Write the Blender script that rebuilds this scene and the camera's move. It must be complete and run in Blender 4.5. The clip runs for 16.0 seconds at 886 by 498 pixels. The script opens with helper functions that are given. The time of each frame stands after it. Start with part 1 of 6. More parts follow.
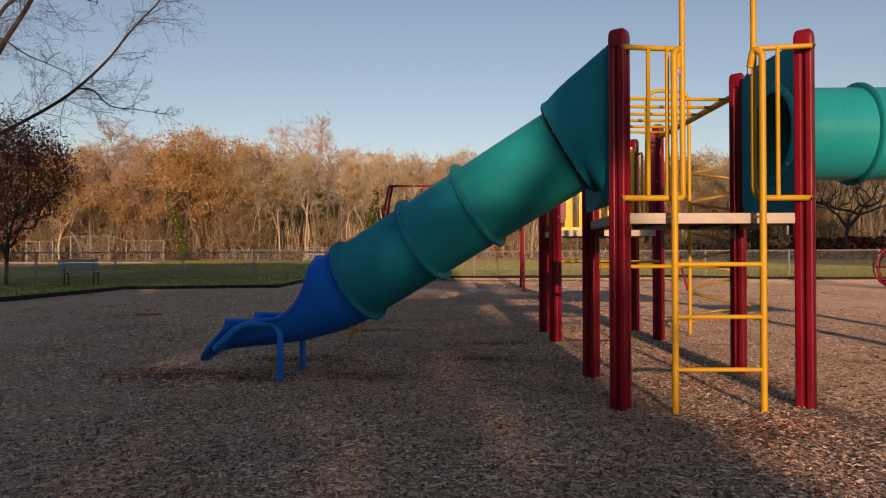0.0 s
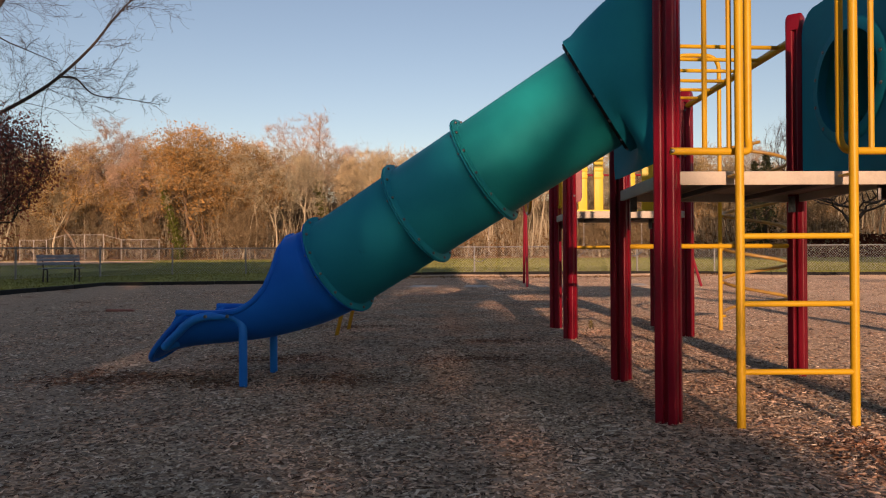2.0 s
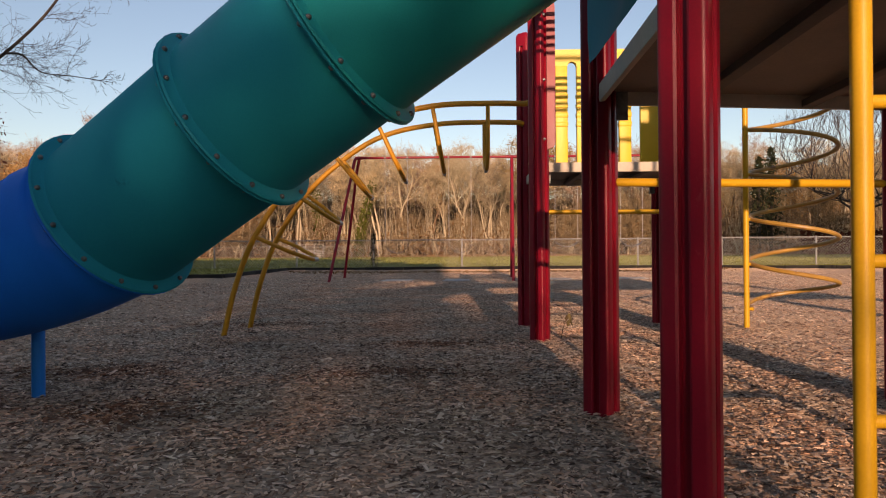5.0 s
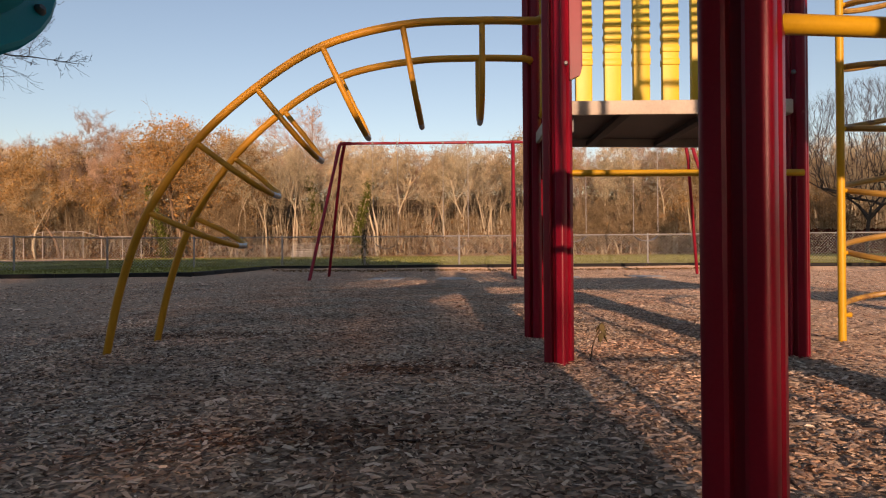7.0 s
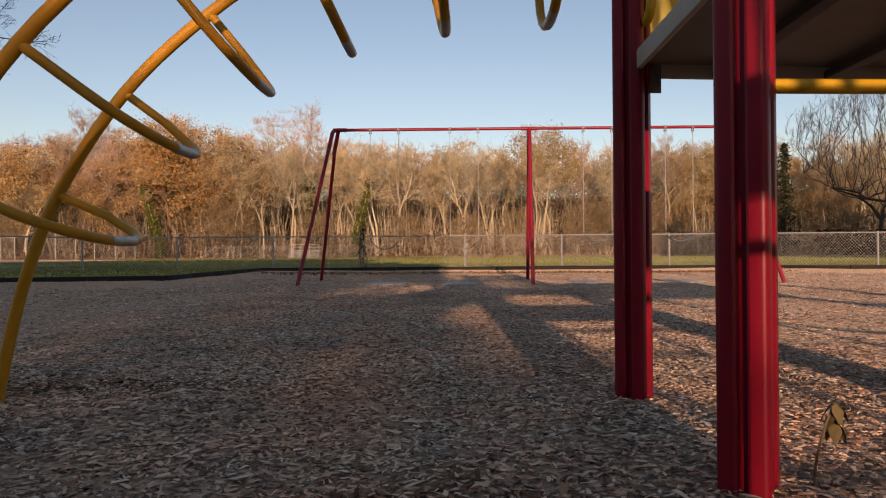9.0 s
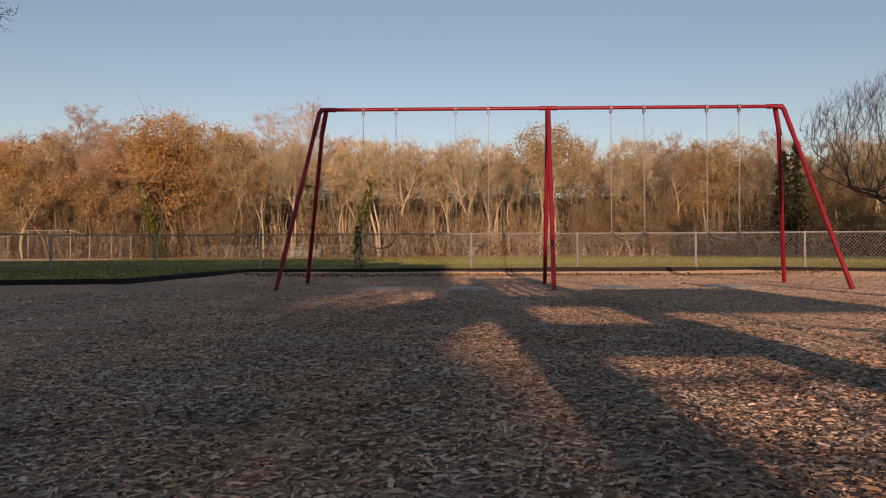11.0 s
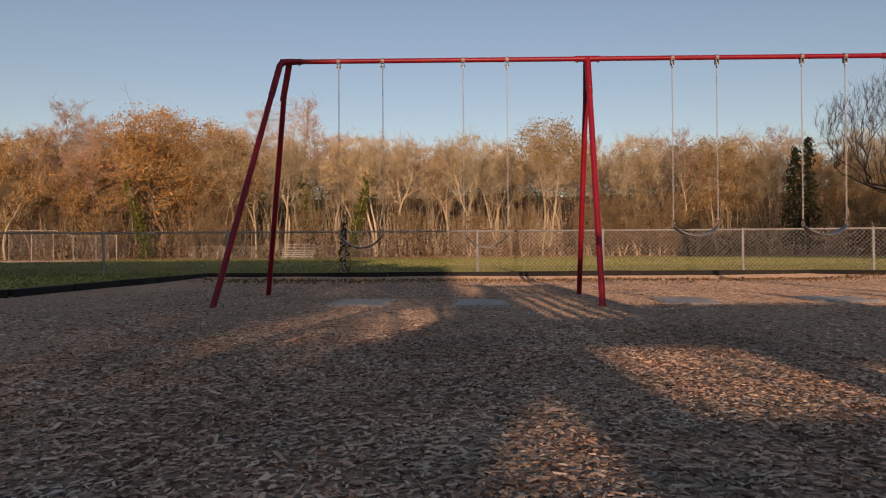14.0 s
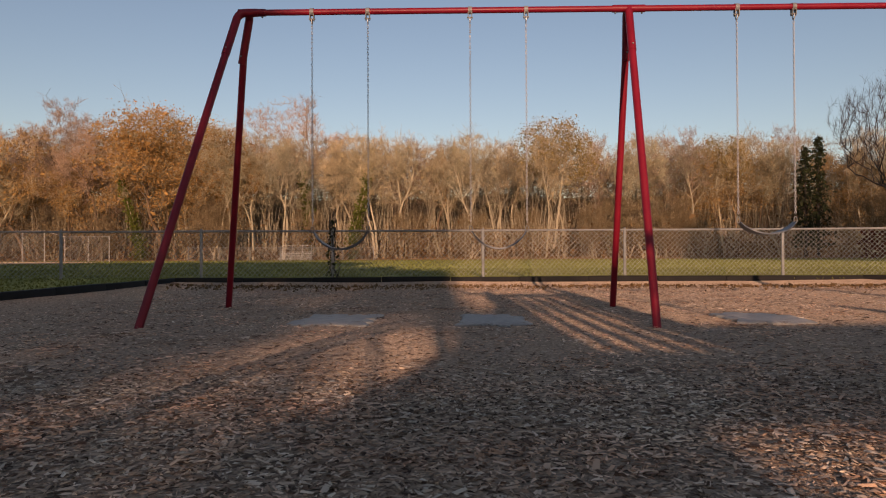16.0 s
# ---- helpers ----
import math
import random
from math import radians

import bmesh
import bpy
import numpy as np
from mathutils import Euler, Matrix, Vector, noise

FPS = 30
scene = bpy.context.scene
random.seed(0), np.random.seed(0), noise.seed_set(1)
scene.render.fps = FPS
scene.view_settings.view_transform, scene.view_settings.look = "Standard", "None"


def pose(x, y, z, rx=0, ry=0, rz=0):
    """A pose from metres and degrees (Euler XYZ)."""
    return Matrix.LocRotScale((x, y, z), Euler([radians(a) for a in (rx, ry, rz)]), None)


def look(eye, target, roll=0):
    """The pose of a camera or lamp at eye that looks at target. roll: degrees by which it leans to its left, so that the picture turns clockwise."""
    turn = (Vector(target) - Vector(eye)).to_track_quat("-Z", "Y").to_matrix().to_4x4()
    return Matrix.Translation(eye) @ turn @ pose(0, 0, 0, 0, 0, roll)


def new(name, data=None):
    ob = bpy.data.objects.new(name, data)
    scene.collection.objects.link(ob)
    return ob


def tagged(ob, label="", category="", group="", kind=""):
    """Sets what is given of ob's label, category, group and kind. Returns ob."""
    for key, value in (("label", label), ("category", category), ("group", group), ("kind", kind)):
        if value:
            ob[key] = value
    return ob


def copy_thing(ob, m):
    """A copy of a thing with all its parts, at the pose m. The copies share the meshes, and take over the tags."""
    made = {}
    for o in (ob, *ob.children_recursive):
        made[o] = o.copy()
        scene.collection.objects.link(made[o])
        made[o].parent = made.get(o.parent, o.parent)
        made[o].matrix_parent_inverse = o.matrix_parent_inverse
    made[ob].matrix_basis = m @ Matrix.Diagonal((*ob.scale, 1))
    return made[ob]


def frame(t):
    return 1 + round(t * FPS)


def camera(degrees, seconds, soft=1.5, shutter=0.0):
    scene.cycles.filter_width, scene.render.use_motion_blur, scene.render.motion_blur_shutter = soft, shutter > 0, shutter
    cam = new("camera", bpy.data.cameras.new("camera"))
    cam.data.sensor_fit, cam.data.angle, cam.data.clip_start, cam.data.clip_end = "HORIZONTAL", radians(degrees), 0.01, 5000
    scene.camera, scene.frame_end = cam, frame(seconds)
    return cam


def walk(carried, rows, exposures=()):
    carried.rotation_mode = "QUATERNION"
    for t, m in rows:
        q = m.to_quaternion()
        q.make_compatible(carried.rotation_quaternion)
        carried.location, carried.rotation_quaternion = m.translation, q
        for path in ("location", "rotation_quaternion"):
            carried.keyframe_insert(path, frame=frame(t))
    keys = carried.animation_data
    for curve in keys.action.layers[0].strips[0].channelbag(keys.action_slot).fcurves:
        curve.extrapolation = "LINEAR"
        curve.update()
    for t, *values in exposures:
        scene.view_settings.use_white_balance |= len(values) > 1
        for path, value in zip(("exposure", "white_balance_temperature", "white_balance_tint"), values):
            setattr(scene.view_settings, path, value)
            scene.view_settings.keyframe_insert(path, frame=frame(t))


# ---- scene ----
cam = camera(66.5, 16.0, soft=1.1)
PATH = [
    (0, (0.261, -0.732, 0.932), (0.237, 1.268, 0.944), -0.20),
    (0.5, (0.251, -0.574, 0.894), (0.233, 1.426, 0.905), -0.34),
    (1, (0.236, -0.368, 0.861), (0.219, 1.632, 0.871), -0.39),
    (1.5, (0.230, -0.116, 0.825), (0.210, 1.884, 0.837), -0.38),
    (2, (0.257, 0.153, 0.794), (0.235, 2.152, 0.805), -0.31),
    (2.5, (0.314, 0.429, 0.752), (0.289, 2.429, 0.764), -0.40),
    (3, (0.399, 0.716, 0.714), (0.372, 2.716, 0.724), -0.43),
    (3.5, (0.506, 1.008, 0.684), (0.477, 3.008, 0.693), -0.41),
    (4, (0.611, 1.296, 0.644), (0.584, 3.296, 0.655), -0.46),
    (6.5, (0.879, 2.952, 0.513), (0.850, 4.952, 0.524), -0.37),
    (7, (0.879, 3.334, 0.492), (0.851, 5.333, 0.503), -0.45),
    (7.5, (0.849, 3.722, 0.476), (0.818, 5.721, 0.487), -0.46),
    (8, (0.809, 4.110, 0.483), (0.780, 6.110, 0.496), -0.40),
    (8.5, (0.785, 4.512, 0.488), (0.755, 6.512, 0.502), -0.28),
    (9, (0.738, 4.892, 0.493), (0.710, 6.892, 0.507), -0.40),
    (11.5, (0.689, 6.984, 0.494), (0.650, 8.983, 0.508), -0.25),
    (12, (0.675, 7.427, 0.489), (0.637, 9.426, 0.501), -0.33),
    (12.5, (0.655, 7.847, 0.490), (0.619, 9.846, 0.504), -0.31),
    (13, (0.632, 8.276, 0.500), (0.598, 10.276, 0.515), -0.30),
    (13.5, (0.615, 8.713, 0.502), (0.581, 10.713, 0.517), -0.31),
    (14, (0.599, 9.143, 0.505), (0.565, 11.142, 0.520), -0.34),
    (14.5, (0.576, 9.562, 0.508), (0.546, 11.562, 0.522), -0.31),
    (15, (0.563, 9.975, 0.503), (0.532, 11.975, 0.520), -0.30),
    (15.5, (0.564, 10.387, 0.500), (0.529, 12.387, 0.518), -0.33),
    (16, (0.573, 10.755, 0.516), (0.535, 12.755, 0.536), -0.26),
]
walk(cam, [(t, look(eye, aim, lean)) for t, eye, aim, lean in PATH], [(0, -0.14, 7000, 24), (2, 0.06, 7000, 24), (3.5, 0.29, 7000, 24), (6.5, 0.24, 7000, 24), (8, 0.12, 7000, 24), (9, 0.12, 7000, 24), (11.5, -0.20, 7000, 24), (16, -0.22, 7000, 24)])

# ---- world and sun ----
SUN_EL = radians(9.8)
world = bpy.data.worlds.new("sky_world")
scene.world = world
world.use_nodes = True
wn = world.node_tree
for n in list(wn.nodes):
    wn.nodes.remove(n)
w_out = wn.nodes.new("ShaderNodeOutputWorld")
w_bg = wn.nodes.new("ShaderNodeBackground")
w_sky = wn.nodes.new("ShaderNodeTexSky")
w_sky.sky_type = "NISHITA"
w_sky.sun_disc = False
w_sky.sun_elevation = SUN_EL
w_sky.sun_rotation = radians(178.5)
w_sky.air_density, w_sky.dust_density, w_sky.ozone_density = 1.0, 0.7, 1.2
w_bg.inputs["Strength"].default_value = 0.15
wn.links.new(w_sky.outputs["Color"], w_bg.inputs["Color"])
wn.links.new(w_bg.outputs["Background"], w_out.inputs["Surface"])

sun_data = bpy.data.lights.new("sun", "SUN")
sun_data.energy, sun_data.angle, sun_data.color = 5.0, radians(0.55), (1.0, 0.69, 0.465)
sun = new("sun", sun_data)
sun.matrix_world = look((1.6, -60 * math.cos(SUN_EL), 60 * math.sin(SUN_EL)), (0, 0, 0))


# ---- materials ----
def mat(name, low, high, rough=0.6, metal=0.0, scale=4.0, fine=60.0, bump=0.15, depth=0.01, spots=None, spot_scale=1.5, spot_cut=0.6,
        island=0.0, per_object=0.0, each=0.0, spec=0.5, trans=0.0):
    """Two-scale mottled surface: low to high colour, optional stains of a third colour, fine relief."""
    m = bpy.data.materials.new(name)
    m.use_nodes = True
    nt = m.node_tree
    bs = nt.nodes["Principled BSDF"]
    tc = nt.nodes.new("ShaderNodeTexCoord")
    n1 = nt.nodes.new("ShaderNodeTexNoise")
    n1.inputs["Scale"].default_value, n1.inputs["Detail"].default_value, n1.inputs["Roughness"].default_value = scale, 6, 0.6
    n2 = nt.nodes.new("ShaderNodeTexNoise")
    n2.inputs["Scale"].default_value, n2.inputs["Detail"].default_value = fine, 3
    nt.links.new(tc.outputs["Object"], n1.inputs["Vector"])
    nt.links.new(tc.outputs["Object"], n2.inputs["Vector"])
    add = nt.nodes.new("ShaderNodeMath")
    add.operation = "MULTIPLY_ADD"
    add.inputs[1].default_value = 0.35
    nt.links.new(n2.outputs["Fac"], add.inputs[0])
    nt.links.new(n1.outputs["Fac"], add.inputs[2])
    fac = add.outputs[0]
    if island or per_object:
        src = nt.nodes.new("ShaderNodeNewGeometry" if island else "ShaderNodeObjectInfo")
        rnd = nt.nodes.new("ShaderNodeMath")
        rnd.operation = "MULTIPLY_ADD"
        rnd.inputs[1].default_value = island or per_object
        nt.links.new(src.outputs["Random Per Island" if island else "Random"], rnd.inputs[0])
        nt.links.new(fac, rnd.inputs[2])
        fac = rnd.outputs[0]
    top = 0.85 + (island or per_object)
    ramp = nt.nodes.new("ShaderNodeMapRange")
    ramp.inputs["From Min"].default_value, ramp.inputs["From Max"].default_value = 0.45, top
    nt.links.new(fac, ramp.inputs["Value"])
    mix = nt.nodes.new("ShaderNodeMix")
    mix.data_type = "RGBA"
    mix.inputs[6].default_value, mix.inputs[7].default_value = (*low, 1), (*high, 1)
    nt.links.new(ramp.outputs[0], mix.inputs[0])
    col = mix.outputs[2]
    if spots:
        n3 = nt.nodes.new("ShaderNodeTexNoise")
        n3.inputs["Scale"].default_value, n3.inputs["Detail"].default_value, n3.inputs["Roughness"].default_value = spot_scale, 8, 0.7
        nt.links.new(tc.outputs["Object"], n3.inputs["Vector"])
        r3 = nt.nodes.new("ShaderNodeMapRange")
        r3.inputs["From Min"].default_value, r3.inputs["From Max"].default_value = spot_cut, spot_cut + 0.08
        nt.links.new(n3.outputs["Fac"], r3.inputs["Value"])
        mix3 = nt.nodes.new("ShaderNodeMix")
        mix3.data_type = "RGBA"
        mix3.inputs[7].default_value = (*spots, 1)
        nt.links.new(r3.outputs[0], mix3.inputs[0])
        nt.links.new(col, mix3.inputs[6])
        col = mix3.outputs[2]
    if each:
        own, tone = nt.nodes.new("ShaderNodeObjectInfo"), nt.nodes.new("ShaderNodeValToRGB")
        cols = ((1.0 - each, 1.0 - each, 1.0 - 0.85 * each), (1.0, 0.97, 0.9), (0.93, 0.99, 1.06), (1.0 + 0.6 * each, 1.0 + 0.5 * each, 1.0 + 0.4 * each))
        for k, colour in enumerate(cols):
            e = tone.color_ramp.elements[0 if k == 0 else 1] if k in (0, 3) else tone.color_ramp.elements.new(k / 3)
            e.color = (*colour, 1)
        mix4 = nt.nodes.new("ShaderNodeMix")
        mix4.data_type, mix4.blend_type = "RGBA", "MULTIPLY"
        mix4.inputs[0].default_value = 1.0
        nt.links.new(own.outputs["Random"], tone.inputs["Fac"])
        nt.links.new(col, mix4.inputs[6])
        nt.links.new(tone.outputs["Color"], mix4.inputs[7])
        col = mix4.outputs[2]
    nt.links.new(col, bs.inputs["Base Color"])
    rr = nt.nodes.new("ShaderNodeMapRange")
    rr.inputs["To Min"].default_value, rr.inputs["To Max"].default_value = max(rough - 0.12, 0.05), min(rough + 0.15, 1)
    nt.links.new(n1.outputs["Fac"], rr.inputs["Value"])
    nt.links.new(rr.outputs[0], bs.inputs["Roughness"])
    bs.inputs["Metallic"].default_value = metal
    bs.inputs["Specular IOR Level"].default_value = spec
    bs.inputs["Diffuse Roughness"].default_value = 1.0 if rough > 0.85 else 0.0
    if bump:
        bp = nt.nodes.new("ShaderNodeBump")
        bp.inputs["Strength"].default_value, bp.inputs["Distance"].default_value = bump, depth
        nt.links.new(n2.outputs["Fac"], bp.inputs["Height"])
        nt.links.new(bp.outputs["Normal"], bs.inputs["Normal"])
    if trans:
        out = nt.nodes["Material Output"]
        tr = nt.nodes.new("ShaderNodeBsdfTranslucent")
        nt.links.new(col, tr.inputs["Color"])
        ms = nt.nodes.new("ShaderNodeMixShader")
        ms.inputs[0].default_value = trans
        nt.links.new(bs.outputs[0], ms.inputs[1])
        nt.links.new(tr.outputs[0], ms.inputs[2])
        nt.links.new(ms.outputs[0], out.inputs["Surface"])
    return m


RED = mat("red_powder_coat", (0.175, 0.0022, 0.012), (0.238, 0.0045, 0.018), 0.38, scale=2.5, fine=180, bump=0.05, depth=0.002, spec=0.30,
          spots=(0.33, 0.075, 0.075), spot_scale=4.2, spot_cut=0.675)
RED_PIPE = mat("red_painted_pipe", (0.175, 0.005, 0.016), (0.245, 0.009, 0.022), 0.42, spec=0.3, scale=3, fine=150, bump=0.05, depth=0.002,
               spots=(0.30, 0.08, 0.06), spot_scale=9, spot_cut=0.70)
YELLOW = mat("yellow_powder_coat", (0.47, 0.262, 0.008), (0.58, 0.338, 0.014), 0.42, spec=0.3, scale=3, fine=160, bump=0.06, depth=0.002,
             spots=(0.36, 0.20, 0.05), spot_scale=7, spot_cut=0.70)
YELLOW_DULL = mat("weathered_yellow_pipe", (0.49, 0.222, 0.012), (0.63, 0.304, 0.022), 0.46, spec=0.3, scale=4, fine=140, bump=0.08, depth=0.002,
                  spots=(0.30, 0.150, 0.045), spot_scale=8, spot_cut=0.60)
YELLOW_BROWN = mat("brownish_yellow_pipe", (0.26, 0.140, 0.022), (0.42, 0.245, 0.045), 0.45, scale=6, fine=120, bump=0.08, depth=0.002,
                  spots=(0.17, 0.085, 0.03), spot_scale=8, spot_cut=0.56)
YELLOW_PANEL = mat("yellow_moulded_plastic", (0.60, 0.43, 0.012), (0.70, 0.52, 0.025), 0.45, scale=2, fine=200, bump=0.05, depth=0.002)
WORN_STEEL = mat("worn_bare_steel", (0.30, 0.28, 0.27), (0.55, 0.52, 0.50), 0.45, 0.6, scale=12, fine=200)
GREEN = mat("green_moulded_plastic", (0.0005, 0.255, 0.262), (0.001, 0.310, 0.318), 0.45, scale=1.6, fine=240, bump=0.04, depth=0.002,
            spots=(0.006, 0.185, 0.20), spot_scale=2.2, spot_cut=0.66, spec=0.14)
GREEN_SCUFFED = mat("scuffed_green_plastic", (0.0005, 0.255, 0.262), (0.001, 0.310, 0.318), 0.30, scale=1.6, fine=240, bump=0.04, depth=0.002,
                    spots=(0.30, 0.17, 0.14), spot_scale=1.9, spot_cut=0.63, spec=0.4)
TEAL = mat("teal_moulded_plastic", (0.0005, 0.255, 0.315), (0.001, 0.312, 0.378), 0.45, scale=1.6, fine=240, bump=0.04, depth=0.002,
           spots=(0.006, 0.17, 0.215), spot_scale=2.2, spot_cut=0.66, spec=0.14)
BLUETEAL = mat("blue_green_moulded_plastic", (0.0005, 0.205, 0.280), (0.002, 0.255, 0.335), 0.62, scale=1.8, fine=240, bump=0.05, depth=0.002,
               spots=(0.01, 0.125, 0.175), spot_scale=3.0, spot_cut=0.64, spec=0.06)
BLUE = mat("blue_moulded_plastic", (0.0001, 0.118, 0.54), (0.0003, 0.145, 0.64), 0.42, scale=1.8, fine=240, bump=0.04, depth=0.002,
           spots=(0.003, 0.11, 0.52), spot_scale=2.6, spot_cut=0.68, spec=0.07)
BLUE_PIPE = mat("blue_painted_pipe", (0.001, 0.165, 0.58), (0.002, 0.20, 0.68), 0.42, spec=0.2, scale=4, fine=150, bump=0.05, depth=0.002)
BOLT = mat("zinc_bolt", (0.10, 0.10, 0.10), (0.22, 0.22, 0.22), 0.5, 0.6, scale=30, fine=200)
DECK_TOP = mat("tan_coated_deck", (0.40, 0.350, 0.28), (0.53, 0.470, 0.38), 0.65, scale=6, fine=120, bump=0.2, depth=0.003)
# sheet, then ribs, each darker than the tan deck edge
DECK_UNDER = mat("brown_deck_sheet", (0.15, 0.115, 0.09), (0.22, 0.17, 0.135), 0.6, scale=5, fine=90, bump=0.2, depth=0.003)
DECK_RIB = mat("dark_deck_rib", (0.07, 0.055, 0.047), (0.12, 0.095, 0.08), 0.7, scale=5, fine=90, bump=0.2, depth=0.003)
MULCH = mat("wood_mulch", (0.10, 0.068, 0.048), (0.56, 0.42, 0.305), 0.95, scale=42, fine=75, bump=0.6, depth=0.015,
            spots=(0.20, 0.12, 0.075), spot_scale=0.9, spot_cut=0.58, spec=0.15)


def chip_mat(name, stops):
    """Wood chips: each one takes its own tone from a ramp of weathered woods, with grain along it."""
    m = bpy.data.materials.new(name)
    m.use_nodes = True
    nt = m.node_tree
    bs = nt.nodes["Principled BSDF"]
    geo = nt.nodes.new("ShaderNodeNewGeometry")
    ramp = nt.nodes.new("ShaderNodeValToRGB")
    for k, (at, colour) in enumerate(stops):
        e = ramp.color_ramp.elements[k] if k < 2 else ramp.color_ramp.elements.new(at)
        e.position, e.color = at, (*colour, 1)
    nt.links.new(geo.outputs["Random Per Island"], ramp.inputs["Fac"])
    tc = nt.nodes.new("ShaderNodeTexCoord")
    stain, grain = nt.nodes.new("ShaderNodeTexNoise"), nt.nodes.new("ShaderNodeTexNoise")
    stain.inputs["Scale"].default_value, stain.inputs["Detail"].default_value = 1.1, 5
    grain.inputs["Scale"].default_value, grain.inputs["Detail"].default_value = 160, 2
    fac = nt.nodes.new("ShaderNodeMapRange")
    fac.inputs["From Min"].default_value, fac.inputs["From Max"].default_value = 0.35, 0.68
    fac.inputs["To Min"].default_value, fac.inputs["To Max"].default_value = 1.15, 0.74
    shade = nt.nodes.new("ShaderNodeMix")
    shade.data_type, shade.blend_type = "RGBA", "MULTIPLY"
    shade.inputs[0].default_value = 1.0
    for t_ in (stain, grain):
        nt.links.new(tc.outputs["Object"], t_.inputs["Vector"])
    nt.links.new(stain.outputs["Fac"], fac.inputs["Value"])
    # patches of redder and of greyer wood
    patch, tint = nt.nodes.new("ShaderNodeTexNoise"), nt.nodes.new("ShaderNodeValToRGB")
    patch.inputs["Scale"].default_value, patch.inputs["Detail"].default_value = 1.9, 4
    for e, at, colour in zip(tint.color_ramp.elements, (0.40, 0.62), ((1.04, 1.04, 1.02), (1.22, 1.0, 0.89))):
        e.position, e.color = at, (*colour, 1)
    hue = nt.nodes.new("ShaderNodeMix")
    hue.data_type, hue.blend_type = "RGBA", "MULTIPLY"
    hue.inputs[0].default_value = 1.0
    nt.links.new(tc.outputs["Object"], patch.inputs["Vector"])
    nt.links.new(patch.outputs["Fac"], tint.inputs["Fac"])
    nt.links.new(ramp.outputs["Color"], hue.inputs[6])
    nt.links.new(tint.outputs["Color"], hue.inputs[7])
    nt.links.new(hue.outputs[2], shade.inputs[6])
    nt.links.new(fac.outputs[0], shade.inputs[7])
    nt.links.new(shade.outputs[2], bs.inputs["Base Color"])
    bp = nt.nodes.new("ShaderNodeBump")
    bp.inputs["Strength"].default_value, bp.inputs["Distance"].default_value = 0.4, 0.002
    nt.links.new(grain.outputs["Fac"], bp.inputs["Height"])
    nt.links.new(bp.outputs["Normal"], bs.inputs["Normal"])
    bs.inputs["Roughness"].default_value, bs.inputs["Specular IOR Level"].default_value = 0.88, 0.2
    return m


CHIP = chip_mat("wood_chip", ((0.0, (0.07, 0.044, 0.030)), (1.0, (0.78, 0.680, 0.545)), (0.20, (0.20, 0.132, 0.092)), (0.48, (0.50, 0.365, 0.258)), (0.80, (0.66, 0.520, 0.388))))
CHIP_RED = chip_mat("damp_red_brown_chip", ((0.0, (0.04, 0.021, 0.013)), (1.0, (0.42, 0.25, 0.155)), (0.5, (0.19, 0.098, 0.058))))
GRASS = mat("lawn", (0.13, 0.145, 0.034), (0.25, 0.255, 0.07), 0.95, scale=1.2, fine=14, bump=0.25, depth=0.02,
            spots=(0.14, 0.12, 0.05), spot_scale=0.35, spot_cut=0.60, spec=0.1)
GRASS_BLADE = mat("grass_blade", (0.13, 0.138, 0.036), (0.22, 0.222, 0.062), 0.9, scale=0.35, fine=3, bump=0, island=0.2, spec=0.1, trans=0.3)
SAND = mat("infield_sand", (0.36, 0.26, 0.17), (0.46, 0.34, 0.23), 0.95, scale=0.8, fine=10, bump=0.3, depth=0.01, spec=0.1)
RUBBER = mat("black_plastic_border", (0.011, 0.010, 0.010), (0.022, 0.020, 0.019), 0.75, spec=0.2, scale=4, fine=60, bump=0.3, depth=0.004)
MAT_PAD = mat("grey_rubber_mat", (0.31, 0.285, 0.255), (0.50, 0.46, 0.41), 0.85, scale=7, fine=60, bump=0.3, depth=0.004,
              spots=(0.16, 0.11, 0.08), spot_scale=7, spot_cut=0.58)
GALV = mat("galvanised_steel", (0.17, 0.17, 0.167), (0.28, 0.28, 0.272), 0.6, 0.15, scale=12, fine=140)
WIRE = mat("galvanised_wire", (0.29, 0.285, 0.27), (0.42, 0.41, 0.385), 0.6, 0.1, scale=12, fine=140, bump=0)
CHAIN = mat("zinc_chain", (0.40, 0.40, 0.40), (0.62, 0.62, 0.62), 0.45, 0.4, scale=30, fine=200, bump=0)
BELT = mat("black_rubber_belt", (0.04, 0.05, 0.065), (0.085, 0.10, 0.12), 0.45, scale=8, fine=90, bump=0.15, depth=0.002)
BENCH_SLAT = mat("blue_grey_slat", (0.14, 0.17, 0.21), (0.24, 0.27, 0.32), 0.7, scale=5, fine=80, bump=0.25, depth=0.003)
BARK_PALE = mat("pale_bark", (0.29, 0.245, 0.168), (0.58, 0.50, 0.36), 0.95, scale=1.5, fine=9, bump=0.7, depth=0.04, per_object=0.35, spec=0.1)
BARK_BROWN = mat("brown_bark", (0.11, 0.075, 0.05), (0.25, 0.175, 0.115), 0.95, scale=1.5, fine=9, bump=0.7, depth=0.04, per_object=0.3, spec=0.1)
BARK_DARK = mat("dark_bark", (0.040, 0.034, 0.031), (0.095, 0.080, 0.072), 0.95, scale=3, fine=25, bump=0.6, depth=0.02, spec=0.1)
TWIG = mat("reddish_twigs", (0.19, 0.150, 0.090), (0.66, 0.555, 0.365), 0.95, scale=0.25, fine=2, bump=0, island=0.4, spec=0.05, trans=0.28, each=0.42)
TWIG_ROSE = mat("rosy_twigs", (0.20, 0.142, 0.104), (0.55, 0.405, 0.300), 0.95, scale=0.25, fine=2, bump=0, island=0.4, spec=0.05, trans=0.28, each=0.42)
